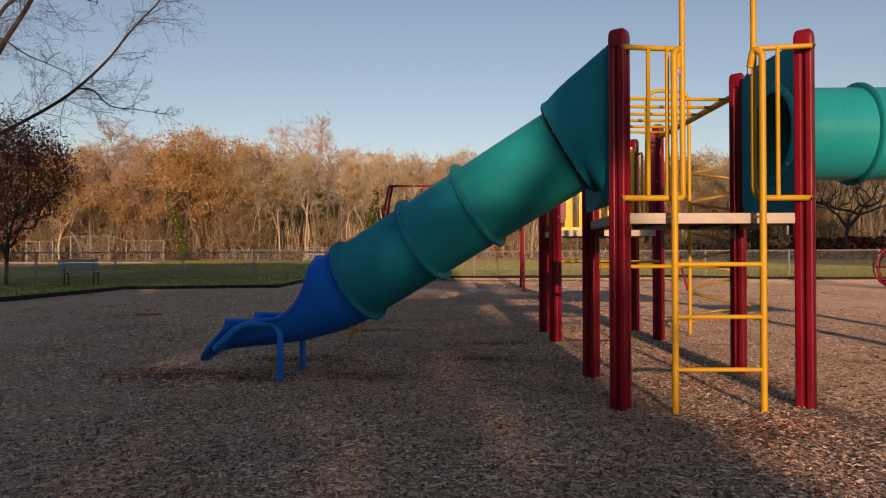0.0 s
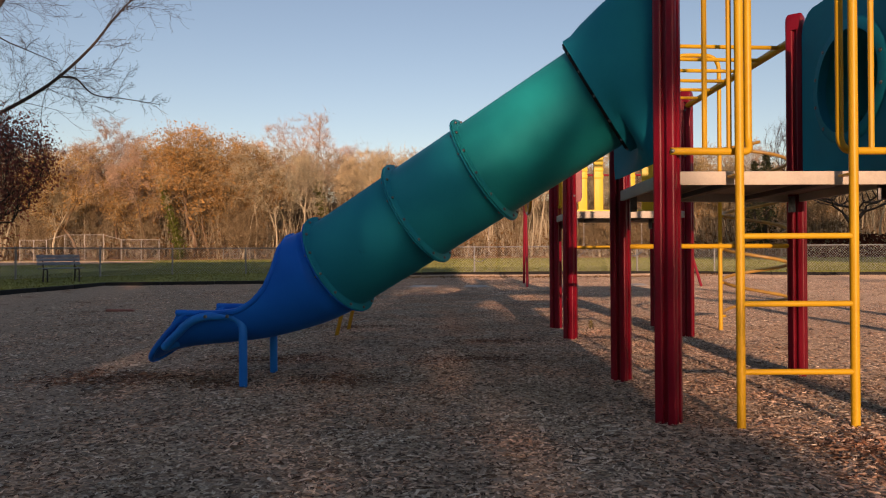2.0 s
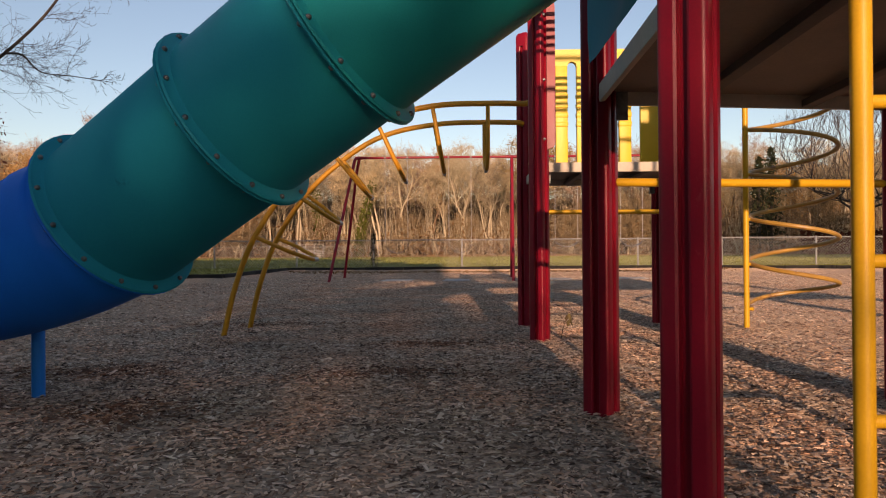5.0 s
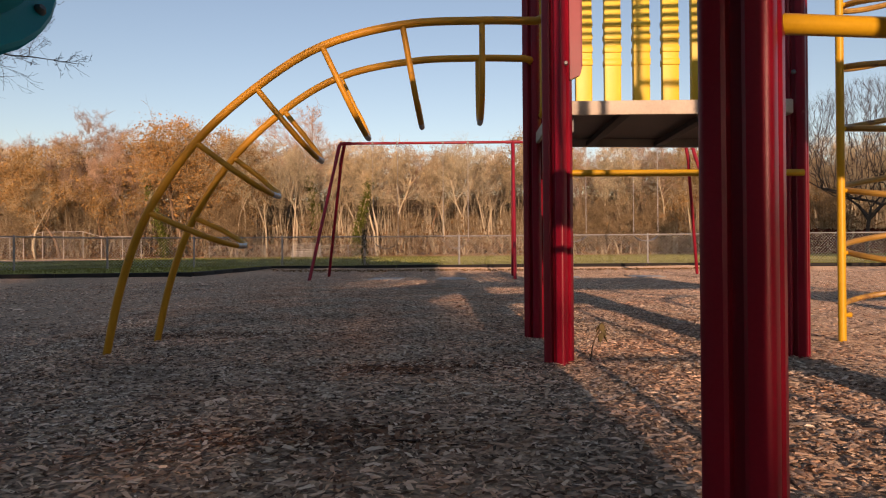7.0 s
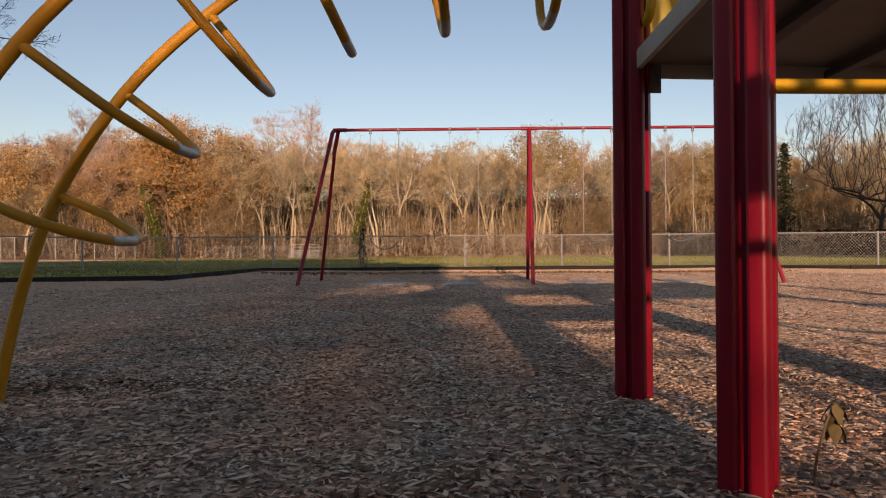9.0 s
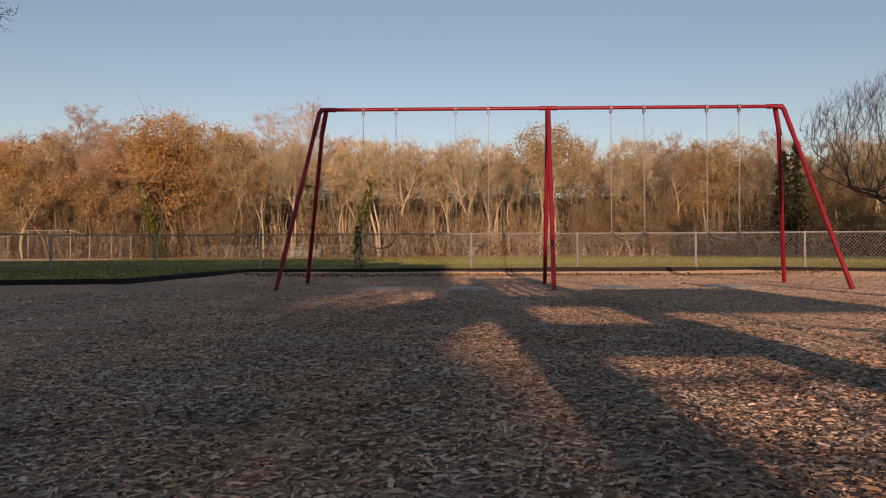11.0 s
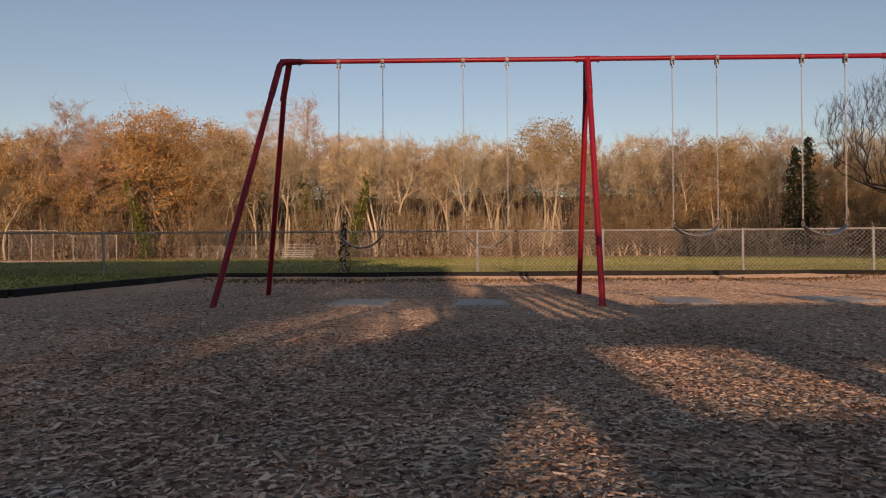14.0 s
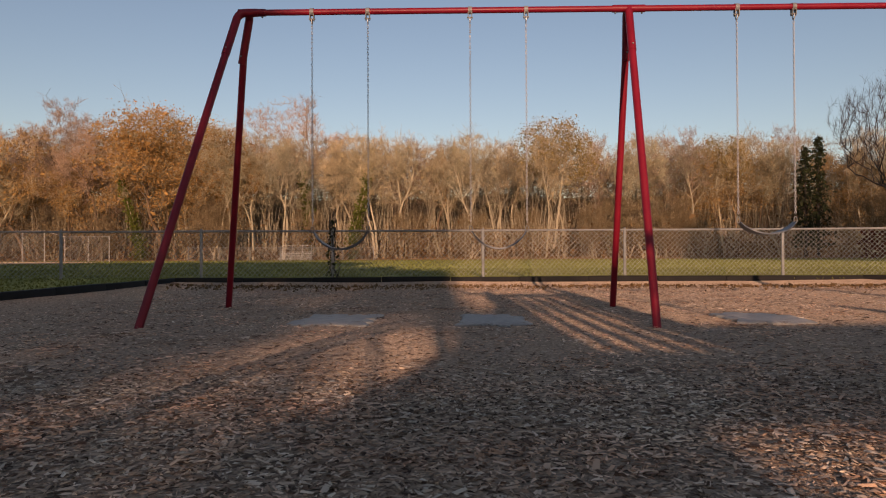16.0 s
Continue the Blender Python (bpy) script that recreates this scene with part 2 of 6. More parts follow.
# darker than the other twigs: shade inside the woods put into the colour
THICKET = mat("shade_brown_thicket", (0.10, 0.070, 0.040), (0.36, 0.275, 0.165), 0.95, scale=0.2, fine=2, bump=0, island=0.4, spec=0.05, trans=0.2)
LEAF_RUST = mat("rust_leaves", (0.19, 0.105, 0.038), (0.56, 0.345, 0.130), 0.9, scale=0.3, fine=3, bump=0, island=0.5, spec=0.05, trans=0.22, each=0.42)
LEAF_OCHRE = mat("ochre_leaves", (0.22, 0.155, 0.055), (0.39, 0.285, 0.11), 0.9, scale=0.3, fine=3, bump=0, island=0.5, spec=0.05, trans=0.32)
LEAF_GREEN = mat("ivy_leaves", (0.06, 0.075, 0.015), (0.19, 0.20, 0.045), 0.85, scale=0.5, fine=5, bump=0, island=0.5, spec=0.15, trans=0.4)
LEAF_WEED = mat("weed_leaves", (0.050, 0.038, 0.014), (0.135, 0.102, 0.034), 0.8, scale=14, fine=90, bump=0.2, depth=0.002)
LEAF_DARK = mat("evergreen_needles", (0.018, 0.026, 0.013), (0.06, 0.066, 0.030), 0.9, scale=0.6, fine=6, bump=0, island=0.4, spec=0.1)
LEAF_PLUM = mat("plum_leaves", (0.15, 0.048, 0.042), (0.32, 0.120, 0.090), 0.85, scale=1, fine=8, bump=0, island=0.5, spec=0.1, trans=0.4)
# brown toned down to deepen the shade at the foot of the woods
BRUSH = mat("dry_brush", (0.085, 0.050, 0.024), (0.30, 0.185, 0.090), 0.95, scale=0.3, fine=3, bump=0, island=0.6, spec=0.05, trans=0.3)
LEAF_HEDGE = mat("dark_red_hedge_leaves", (0.055, 0.016, 0.012), (0.15, 0.05, 0.03), 0.9, scale=0.6, fine=5, bump=0, island=0.5, spec=0.05, trans=0.3)
FLOOR_LITTER = mat("leaf_litter", (0.12, 0.07, 0.035), (0.26, 0.16, 0.085), 0.95, scale=0.5, fine=6, bump=0.8, depth=0.08, spec=0.05)
PAINTED_STEEL = mat("pale_painted_steel", (0.33, 0.31, 0.28), (0.48, 0.45, 0.41), 0.5, 0.1, scale=4, fine=60)
ALUMINIUM = mat("weathered_aluminium", (0.50, 0.49, 0.46), (0.66, 0.64, 0.60), 0.55, 0.1, scale=4, fine=60)
BOARD = mat("weathered_red_board", (0.24, 0.085, 0.06), (0.40, 0.17, 0.13), 0.85, scale=6, fine=60, bump=0.3, depth=0.003)


# ---- building helpers ----
def link_mesh(name, me, material):
    me.materials.append(material)
    return new(name, me)


def part(name, bm, material, parent=None, label="", smooth=38.0):
    """Links a bmesh as one mesh; under a parent it keeps its place in the world."""
    me = bpy.data.meshes.new(name)
    bmesh.ops.recalc_face_normals(bm, faces=bm.faces)
    for f in bm.faces:
        f.smooth = smooth > 0
    bm.to_mesh(me)
    bm.free()
    if smooth > 0:
        me.set_sharp_from_angle(angle=radians(smooth))
    ob = link_mesh(name, me, material)
    if parent is not None:
        under(ob, parent)
    if label:
        tagged(ob, label)
    return ob


def under(ob, parent):
    ob.parent = parent
    ob.matrix_parent_inverse = chain(parent).inverted()


def chain(ob):
    """The pose of ob in the world, from its parents, before the first update."""
    m = ob.matrix_basis.copy()
    if ob.parent is not None:
        m = chain(ob.parent) @ ob.matrix_parent_inverse @ m
    return m


def thing(name, at, label, category, group="", kind=""):
    ob = new(name)
    ob.empty_display_size = 0.1
    ob.location = at
    return tagged(ob, label, category, group, kind)


def tube(bm, pts, r, seg=10, closed=False, caps=True, radii=None):
    """Sweeps a circle along the points."""
    pts = [Vector(p) for p in pts]
    n = len(pts)
    tang = []
    for i in range(n):
        a = pts[i - 1] if (i > 0 or closed) else pts[i]
        b = pts[(i + 1) % n] if (i < n - 1 or closed) else pts[i]
        tang.append((b - a).normalized())
    ref = Vector((0, 0, 1)) if abs(tang[0].z) < 0.9 else Vector((0, 1, 0))
    u = tang[0].cross(ref).normalized()
    rings = []
    for i in range(n):
        u = (u - tang[i] * u.dot(tang[i])).normalized()
        v = tang[i].cross(u)
        rr = radii[i] if radii else r
        rings.append([bm.verts.new(pts[i] + (u * math.cos(k * math.tau / seg) + v * math.sin(k * math.tau / seg)) * rr) for k in range(seg)])
    for i in range(n if closed else n - 1):
        a, b = rings[i], rings[(i + 1) % n]
        for k in range(seg):
            bm.faces.new((a[k], a[(k + 1) % seg], b[(k + 1) % seg], b[k]))
    if caps and not closed:
        bm.faces.new(rings[0][::-1])
        bm.faces.new(rings[-1])
    return bm


def smooth_path(pts, steps=6):
    """A Catmull-Rom curve through the points."""
    p = [Vector(q) for q in pts]
    p = [p[0] * 2 - p[1]] + p + [p[-1] * 2 - p[-2]]
    out = []
    for i in range(1, len(p) - 2):
        for k in range(steps):
            t = k / steps
            a, b, c, d = p[i - 1], p[i], p[i + 1], p[i + 2]
            out.append(0.5 * ((2 * b) + (c - a) * t + (2 * a - 5 * b + 4 * c - d) * t * t + (3 * b - a - 3 * c + d) * t ** 3))
    out.append(p[-2])
    return out


def bent(pts, rad=0.08, steps=5):
    """A polyline with its inner corners rounded."""
    p = [Vector(q) for q in pts]
    out = [p[0]]
    for i in range(1, len(p) - 1):
        a, b, c = p[i - 1], p[i], p[i + 1]
        r = min(rad, (a - b).length * 0.49, (c - b).length * 0.49)
        s, e = b + (a - b).normalized() * r, b + (c - b).normalized() * r
        for k in range(steps + 1):
            t = k / steps
            out.append(s * (1 - t) ** 2 + b * 2 * t * (1 - t) + e * t * t)
    out.append(p[-1])
    return out


def box(bm, lo, hi, bevel=0.0, turn=None):
    """A box from corner to corner, its edges rounded; turn: a matrix laid on it."""
    lo, hi = Vector(lo), Vector(hi)
    made = bmesh.ops.create_cube(bm, size=1.0, matrix=Matrix.Translation((lo + hi) / 2) @ Matrix.Diagonal((*(hi - lo), 1)))["verts"]
    if turn is not None:
        bmesh.ops.transform(bm, matrix=turn, verts=made)
    if bevel:
        bmesh.ops.bevel(bm, geom=list({e for v in made for e in v.link_edges}), offset=bevel, segments=2, profile=0.6, affect="EDGES")
    return bm


def prism(bm, outline, lo, hi, place):
    """Extrudes a closed outline of (u, v) from lo to hi; place(u, v, w) gives the world point."""
    a = [bm.verts.new(place(u, v, lo)) for u, v in outline]
    b = [bm.verts.new(place(u, v, hi)) for u, v in outline]
    n = len(outline)
    for i in range(n):
        bm.faces.new((a[i], a[(i + 1) % n], b[(i + 1) % n], b[i]))
    bm.faces.new(a[::-1])
    bm.faces.new(b)
    return bm


def loft(bm, rings, closed=True, caps=False):
    vs = [[bm.verts.new(p) for p in ring] for ring in rings]
    n = len(vs[0])
    for a, b in zip(vs, vs[1:]):
        for k in range(n if closed else n - 1):
            bm.faces.new((a[k], a[(k + 1) % n], b[(k + 1) % n], b[k]))
    if caps:
        bm.faces.new(vs[0][::-1])
        bm.faces.new(vs[-1])
    return bm


def raw(name, verts, faces, material, smooth=False):
    """One mesh from numpy arrays of vertices and of equal-sided faces."""
    me = bpy.data.meshes.new(name)
    verts, faces = np.asarray(verts, dtype=np.float32), np.asarray(faces, dtype=np.int32)
    sides = faces.shape[1]
    me.vertices.add(len(verts))
    me.vertices.foreach_set("co", verts.ravel())
    me.loops.add(faces.size)
    me.loops.foreach_set("vertex_index", faces.ravel())
    me.polygons.add(len(faces))
    me.polygons.foreach_set("loop_start", np.arange(0, faces.size, sides, dtype=np.int32))
    me.update(calc_edges=True)
    if smooth:
        me.shade_smooth()
    me.materials.append(material)
    return me

# ---- ground ----
BED = [(-9.6, -9.0), (16.5, -9.0), (16.5, 19.9), (9.9, 20.6), (7.5, 22.4), (-4.2, 22.1), (-4.1, 16.2), (-7.6, 15.4), (-7.85, 12.0), (-9.6, 5.0)]
GRASS_Z = 0.11


def ripple(x, y):
    return 0.018 * noise.noise((x * 0.55, y * 0.55, 0.3)) + 0.008 * noise.noise((x * 2.1, y * 2.1, 4.0))


def edge_distance(x, y):
    best = 1e9
    for (ax, ay), (bx, by) in zip(BED, BED[1:] + BED[:1]):
        dx, dy = bx - ax, by - ay
        t = max(0.0, min(1.0, ((x - ax) * dx + (y - ay) * dy) / (dx * dx + dy * dy)))
        best = min(best, math.hypot(x - ax - t * dx, y - ay - t * dy))
    return best


def bed_height(x, y):
    d = edge_distance(x, y)
    return ripple(x, y) + 0.085 * max(0.0, 1.0 - d / 0.9) ** 2


bm = bmesh.new()
bm.faces.new([bm.verts.new((x, y, 0)) for x, y in BED])
for i in range(1, 66):
    bmesh.ops.bisect_plane(bm, geom=bm.verts[:] + bm.edges[:] + bm.faces[:], plane_co=(-9.6 + i * 0.4, 0, 0), plane_no=(1, 0, 0))
for i in range(1, 78):
    bmesh.ops.bisect_plane(bm, geom=bm.verts[:] + bm.edges[:] + bm.faces[:], plane_co=(0, -9.0 + i * 0.4, 0), plane_no=(0, 1, 0))
for v in bm.verts:
    v.co.z = bed_height(v.co.x, v.co.y)
tagged(part("ground_mulch", bm, MULCH, smooth=180), "bed of grey-brown shredded wood mulch under the play equipment", "ground", kind="structure")

bm = bmesh.new()
outer = [(-900, -300), (900, -300), (900, 1500), (-900, 1500)]
inner = [bm.verts.new((x, y, GRASS_Z)) for x, y in BED]
rim = [bm.verts.new((x, y, GRASS_Z)) for x, y in outer]
for ring in (inner, rim):
    for a, b in zip(ring, ring[1:] + ring[:1]):
        bm.edges.new((a, b))
bmesh.ops.triangle_fill(bm, use_beauty=True, edges=bm.edges[:])
for f in [f for f in bm.faces if -9 < f.calc_center_median().x < 16 and -8 < f.calc_center_median().y < 15 and all(v in inner for v in f.verts)]:
    bm.faces.remove(f)
tagged(part("ground_lawn", bm, GRASS, smooth=0), "mown green park lawn reaching the woods", "lawn", kind="structure")

bm = bmesh.new()
pts = []
for i in range(40):
    a = i * math.tau / 40
    pts.append((-42 + 17 * math.cos(a) * (1 + 0.04 * math.sin(3 * a)), 53 + 17.5 * math.sin(a), GRASS_Z + 0.02))
bm.faces.new([bm.verts.new(p) for p in pts])
tagged(part("ground_infield", bm, SAND, smooth=0), "pale tan dirt of a ball field infield", "infield", kind="structure")


def border_run(a, b, kind_label):
    """One straight run of black edging boards, board by board."""
    a, b = Vector((*a, 0)), Vector((*b, 0))
    run = thing("border", a, kind_label, "edging", kind="structure")
    n = max(1, round((b - a).length / 1.22))
    turn = math.atan2(b.y - a.y, b.x - a.x)
    step = (b - a).length / n
    for i in range(n):
        p = a + (b - a) * ((i + 0.5) / n)
        lift = 0.012 * noise.noise((p.x * 0.7, p.y * 0.7, 2.0))
        bm = bmesh.new()
        box(bm, (-step / 2 + 0.004, -0.045, -0.10), (step / 2 - 0.004, 0.045, 0.160 + lift), 0.012, pose(p.x, p.y, 0, 0, 0, math.degrees(turn) + random.uniform(-0.5, 0.5)))
        part("board", bm, RUBBER, run)
    return run


for a, b in zip(BED, BED[1:] + BED[:1]):
    if b[1] > 4 or a[1] > 4:
        border_run(a, b, "low black plastic edging boards round the mulch")

# wood chips, each a small crooked sliver
rng = np.random.default_rng(5)


def chips(n, x0, x1, y0, y1, size, name, rough=1.0, material=CHIP, label="loose weathered wood chips strewn over the mulch bed"):
    px, py = rng.uniform(x0, x1, n), rng.uniform(y0, y1, n)
    if material is CHIP_RED:
        px, py = np.clip(rng.normal((x0 + x1) / 2, (x1 - x0) / 5, n), x0, x1), np.clip(rng.normal((y0 + y1) / 2, (y1 - y0) / 5, n), y0, y1)
    else:
        px, py = px + rng.normal(0, 0.35, n), np.minimum(py + rng.normal(0, 0.35, n), 21.9)
        x0, x1, y0, y1 = x0 - 0.8, x1 + 0.8, y0 - 0.8, y1 + 0.8
    gx, gy = np.linspace(x0, x1, 90), np.linspace(y0, y1, 90)
    tab = np.array([[bed_height(a, b) for b in gy] for a in gx])
    ix = np.clip((px - x0) / (x1 - x0) * 89, 0, 88.99)
    iy = np.clip((py - y0) / (y1 - y0) * 89, 0, 88.99)
    i0, j0 = ix.astype(int), iy.astype(int)
    fx, fy = ix - i0, iy - j0
    pz = tab[i0, j0] * (1 - fx) * (1 - fy) + tab[i0 + 1, j0] * fx * (1 - fy) + tab[i0, j0 + 1] * (1 - fx) * fy + tab[i0 + 1, j0 + 1] * fx * fy
    L = 1.25 * size * rng.lognormal(0, 0.36, n)
    W = L * rng.uniform(0.13, 0.36, n)
    H = rng.uniform(0.0012, 0.0042, n)
    yaw, tilt, roll = rng.uniform(0, math.tau, n), rng.normal(0, 0.14 * rough, n), rng.normal(0, 0.24 * rough, n)
    base = np.array([(-.5, -.5, 0), (.5, -.32, 0), (.42, .5, 0), (-.4, .38, 0), (.03, .05, 1)])
    v = base[None] * np.stack([L, W, H], 1)[:, None, :]
    v = v + rng.normal(0, 0.0014, v.shape)
    c, s = np.cos(roll)[:, None], np.sin(roll)[:, None]
    v = np.stack([v[..., 0], v[..., 1] * c - v[..., 2] * s, v[..., 1] * s + v[..., 2] * c], -1)
    c, s = np.cos(tilt)[:, None], np.sin(tilt)[:, None]
    v = np.stack([v[..., 0] * c - v[..., 2] * s, v[..., 1], v[..., 0] * s + v[..., 2] * c], -1)
    c, s = np.cos(yaw)[:, None], np.sin(yaw)[:, None]
    v = np.stack([v[..., 0] * c - v[..., 1] * s, v[..., 0] * s + v[..., 1] * c, v[..., 2]], -1)
    v += np.stack([px, py, pz + rng.uniform(0.002, 0.010, n)], 1)[:, None, :]
    tri = np.array([(0, 1, 4), (1, 2, 4), (2, 3, 4), (3, 0, 4)])
    faces = (tri[None] + (np.arange(n) * 5)[:, None, None]).reshape(-1, 3)
    ob = new(name, raw(name, v.reshape(-1, 3), faces, material))
    return tagged(ob, label, "wood chips", kind="stuff")


chips(98000, -1.3, 2.5, 2.4, 8.0, 0.0175, "wood_chips", 0.6)
chips(98000, -1.3, 2.5, 8.0, 13.6, 0.0175, "wood_chips", 0.6)
chips(36000, -1.8, 2.4, 0.6, 2.4, 0.0185, "wood_chips", 0.6)
chips(18000, 2.4, 4.6, 0.6, 3.0, 0.0185, "wood_chips", 0.6)
chips(22000, -4.2, -1.3, 2.0, 8.0, 0.021, "wood_chips", 0.7)
chips(32000, -3.5, 4.5, 13.6, 21.8, 0.022, "wood_chips", 0.6)
chips(12000, 4.5, 10.0, 12.0, 21.8, 0.026, "wood_chips", 0.6)
chips(34000, 2.5, 6.6, 2.4, 13.6, 0.020, "wood_chips", 0.6)
chips(14000, -6.0, -1.3, 8.0, 15.0, 0.023, "wood_chips", 0.7)
chips(5000, -8.0, 12.0, 4.0, 18.0, 0.026, "wood_chips", 0.8)
for x0, x1, y0, y1, n in ((-0.75, -0.05, 4.1, 4.65, 900), (-2.5, -1.3, 4.1, 4.8, 1500), (-1.5, -0.8, 4.0, 4.6, 700), (-0.2, 1.1, 4.9, 5.35, 800), (-1.6, -0.4, 5.0, 5.5, 900), (0.2, 1.2, 6.0, 6.35, 700), (-1.4, 0.2, 7.2, 7.7, 900), (1.5, 2.3, 2.5, 3.2, 900)):
    chips(n, x0, x1, y0, y1, 0.024, "wood_chips", 1.2, CHIP_RED, "damp red-brown chips in scuffed hollows of the mulch")

# ---- the play structure ----
POST = 0.0515


def post_outline():
    """A quarter-symmetric post section: rounded lobes with a channel down each face."""
    h, g, d = POST, 0.0105, 0.020
    side = [(-h + 0.013, -h), (-g - 0.006, -h), (-g, -h + 0.004), (-g + 0.002, -h + d), (g - 0.002, -h + d), (g, -h + 0.004), (g + 0.006, -h), (h - 0.013, -h), (h - 0.0065, -h + 0.0018), (h - 0.0018, -h + 0.0065)]
    out = []
    for q in range(4):
        c, s = (1, 0, -1, 0)[q], (0, 1, 0, -1)[q]
        out += [(x * c - y * s, x * s + y * c) for x, y in side]
    return out


OUTLINE = post_outline()


def add_post(parent, x, y, top=2.29, twist=-36.0):
    bm = bmesh.new()
    rings = []
    m = pose(x, y, 0, 0, 0, twist)
    for z, k in ((-0.12, 1.0), (top - 0.05, 1.0)):
        rings.append([m @ Vector((u * k, v * k, z)) for u, v in OUTLINE])
    loft(bm, rings, caps=True)
    p = part("post", bm, RED, parent, smooth=30)
    bm = bmesh.new()
    rings = []
    sq = [(max(-1, min(1, 1.28 * math.cos(a))) * 0.0532, max(-1, min(1, 1.28 * math.sin(a))) * 0.0532) for a in [k * math.tau / 24 for k in range(24)]]
    for dz, k in ((-0.11, 1.0), (-0.045, 1.0), (-0.02, 0.93), (-0.005, 0.75), (0.0, 0.45)):
        rings.append([m @ Vector((u * k, v * k, top + dz)) for u, v in sq])
    loft(bm, rings, caps=True)
    part("cap", bm, RED, p, "domed red post cap")
    return p


def bolt(parent, at, along, r=0.011):
    bm = bmesh.new()
    a = Vector(at)
    d = Vector(along).normalized()
    tube(bm, [a, a + d * 0.006, a + d * 0.011], r, 8, radii=[r, r, r * 0.6])
    return part("bolt", bm, BOLT, parent)


def quad_point(c, u, v):
    a, b, d, e = [Vector((*q, 0)) for q in c]
    return a * (1 - u) * (1 - v) + b * u * (1 - v) + d * (1 - u) * v + e * u * v


def add_deck(parent, c, z=1.18):
    """A coated steel deck on the quad c (front left, front right, back left, back right): lip, top plate, lattice beneath, ribs."""
    def P(u, v, h):
        q = quad_point(c, u, v)
        q.z = h
        return q
    e0, e1 = 0.0, 1.0
    n, hole_at = 50, (0.0, 0.82)
    stops = sorted({(k + q) / n for k in range(n) for q in hole_at} | {1.0})
    m_ = len(stops)
    at = [[P(u, v, h) for v in stops] for h in (z - 0.012, z - 0.0165) for u in stops]
    quads = [(a * m_ + b, (a + 1) * m_ + b, (a + 1) * m_ + b + 1, a * m_ + b + 1) for a in range(2 * m_ - 1) for b in range(m_ - 1) if a != m_ - 1 and not (a % m_ % 2 and b % 2)]
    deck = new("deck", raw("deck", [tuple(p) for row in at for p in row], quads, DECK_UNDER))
    under(deck, parent)
    tagged(deck, "brown metal deck sheet punched with small holes")
    for (u0, v0), (u1, v1) in (((e0, e0), (e1, e0)), ((e1, e0), (e1, e1)), ((e1, e1), (e0, e1)), ((e0, e1), (e0, e0))):
        a, b = P(u0, v0, z - 0.03), P(u1, v1, z - 0.03)
        bm = bmesh.new()
        L = (b - a).length
        m = Matrix.Translation((a + b) / 2) @ Matrix.Rotation(math.atan2(b.y - a.y, b.x - a.x), 4, "Z")
        box(bm, (-L / 2, -0.010, -0.034), (L / 2, 0.010, 0.030), 0.006, m)
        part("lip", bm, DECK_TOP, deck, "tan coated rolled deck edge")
    for u in (0.30, 0.68):
        a, b = P(u, 0.0, z - 0.045), P(u, 1.0, z - 0.045)
        L = (b - a).length
        bm = bmesh.new()
        box(bm, (-L / 2, -0.022, -0.016), (L / 2, 0.022, 0.012), 0.003, Matrix.Translation((a + b) / 2) @ Matrix.Rotation(math.atan2(b.y - a.y, b.x - a.x), 4, "Z"))
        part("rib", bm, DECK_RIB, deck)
    for u, v in ((0, 0), (1, 0), (0, 1), (1, 1)):
        bm = bmesh.new()
        p = P(u, v, 0)
        w = P(0.5, 0.5, 0)
        q = p + (w - p).normalized() * 0.088
        box(bm, (q.x - 0.02, q.y - 0.006, z - 0.13), (q.x + 0.02, q.y + 0.006, z - 0.03), 0.003)
        part("bracket", bm, BOLT, deck)
    return deck


A, B, C, D = (1.268, 3.309), (2.384, 3.345), (1.306, 4.332), (2.464, 4.480)
E_, F_, G_, H_ = (1.340, 6.285), (1.352, 7.200), (2.462, 6.470), (2.457, 7.410)

tower = thing("play_tower", (1.88, 3.88, 0), "red-posted play tower with a tan metal deck standing in mulch", "play tower", "play towers")
for q in (A, B, C, D):
    add_post(tower, *q, top=2.262 if q in (A, B) else 2.30)
add_deck(tower, (A, B, C, D), 1.166)
bm = bmesh.new()
tube(bm, [(C[0] + 0.02, C[1], 0.826), (D[0] - 0.02, D[1], 0.826)], 0.0155, 10)
part("crossbar", bm, YELLOW, tower, "yellow tubular crossbar")

tower2 = thing("play_tower", (1.91, 6.87, 0), "red-posted play tower with tan deck and open front", "play tower", "play towers")
for q in (E_, F_, G_, H_):
    add_post(tower2, *q, top=2.29)
add_deck(tower2, ((1.352, 6.365), (2.395, 6.365), (1.365, 7.26), (2.43, 7.36)), 1.166)
bm = bmesh.new()
tube(bm, [(E_[0] + 0.02, 6.30, 0.836), (G_[0] - 0.02, 6.36, 0.836)], 0.0155, 10)
part("crossbar", bm, YELLOW, tower2, "yellow tubular crossbar")
for q, s in ((E_, 1), (G_, -1)):
    bm = bmesh.new()
    x = q[0] + s * (POST + 0.012)
    prism(bm, [(0.0, 1.235), (0.045 * s, 1.255), (0.055 * s, 1.29), (0.055 * s, 2.16), (0.045 * s, 2.2), (0.0, 2.22)], q[1] - 0.03, q[1] + 0.0, lambda u, v, w, x=x: (x - s * 0.012 + u, w, v))
    plate = part("side_plate", bm, RED, tower2, "maroon metal side plate")
    for z in (1.30, 1.68, 2.1):
        bolt(plate, (q[0] + s * 0.03, q[1] - POST, z), (0, -1, 0))

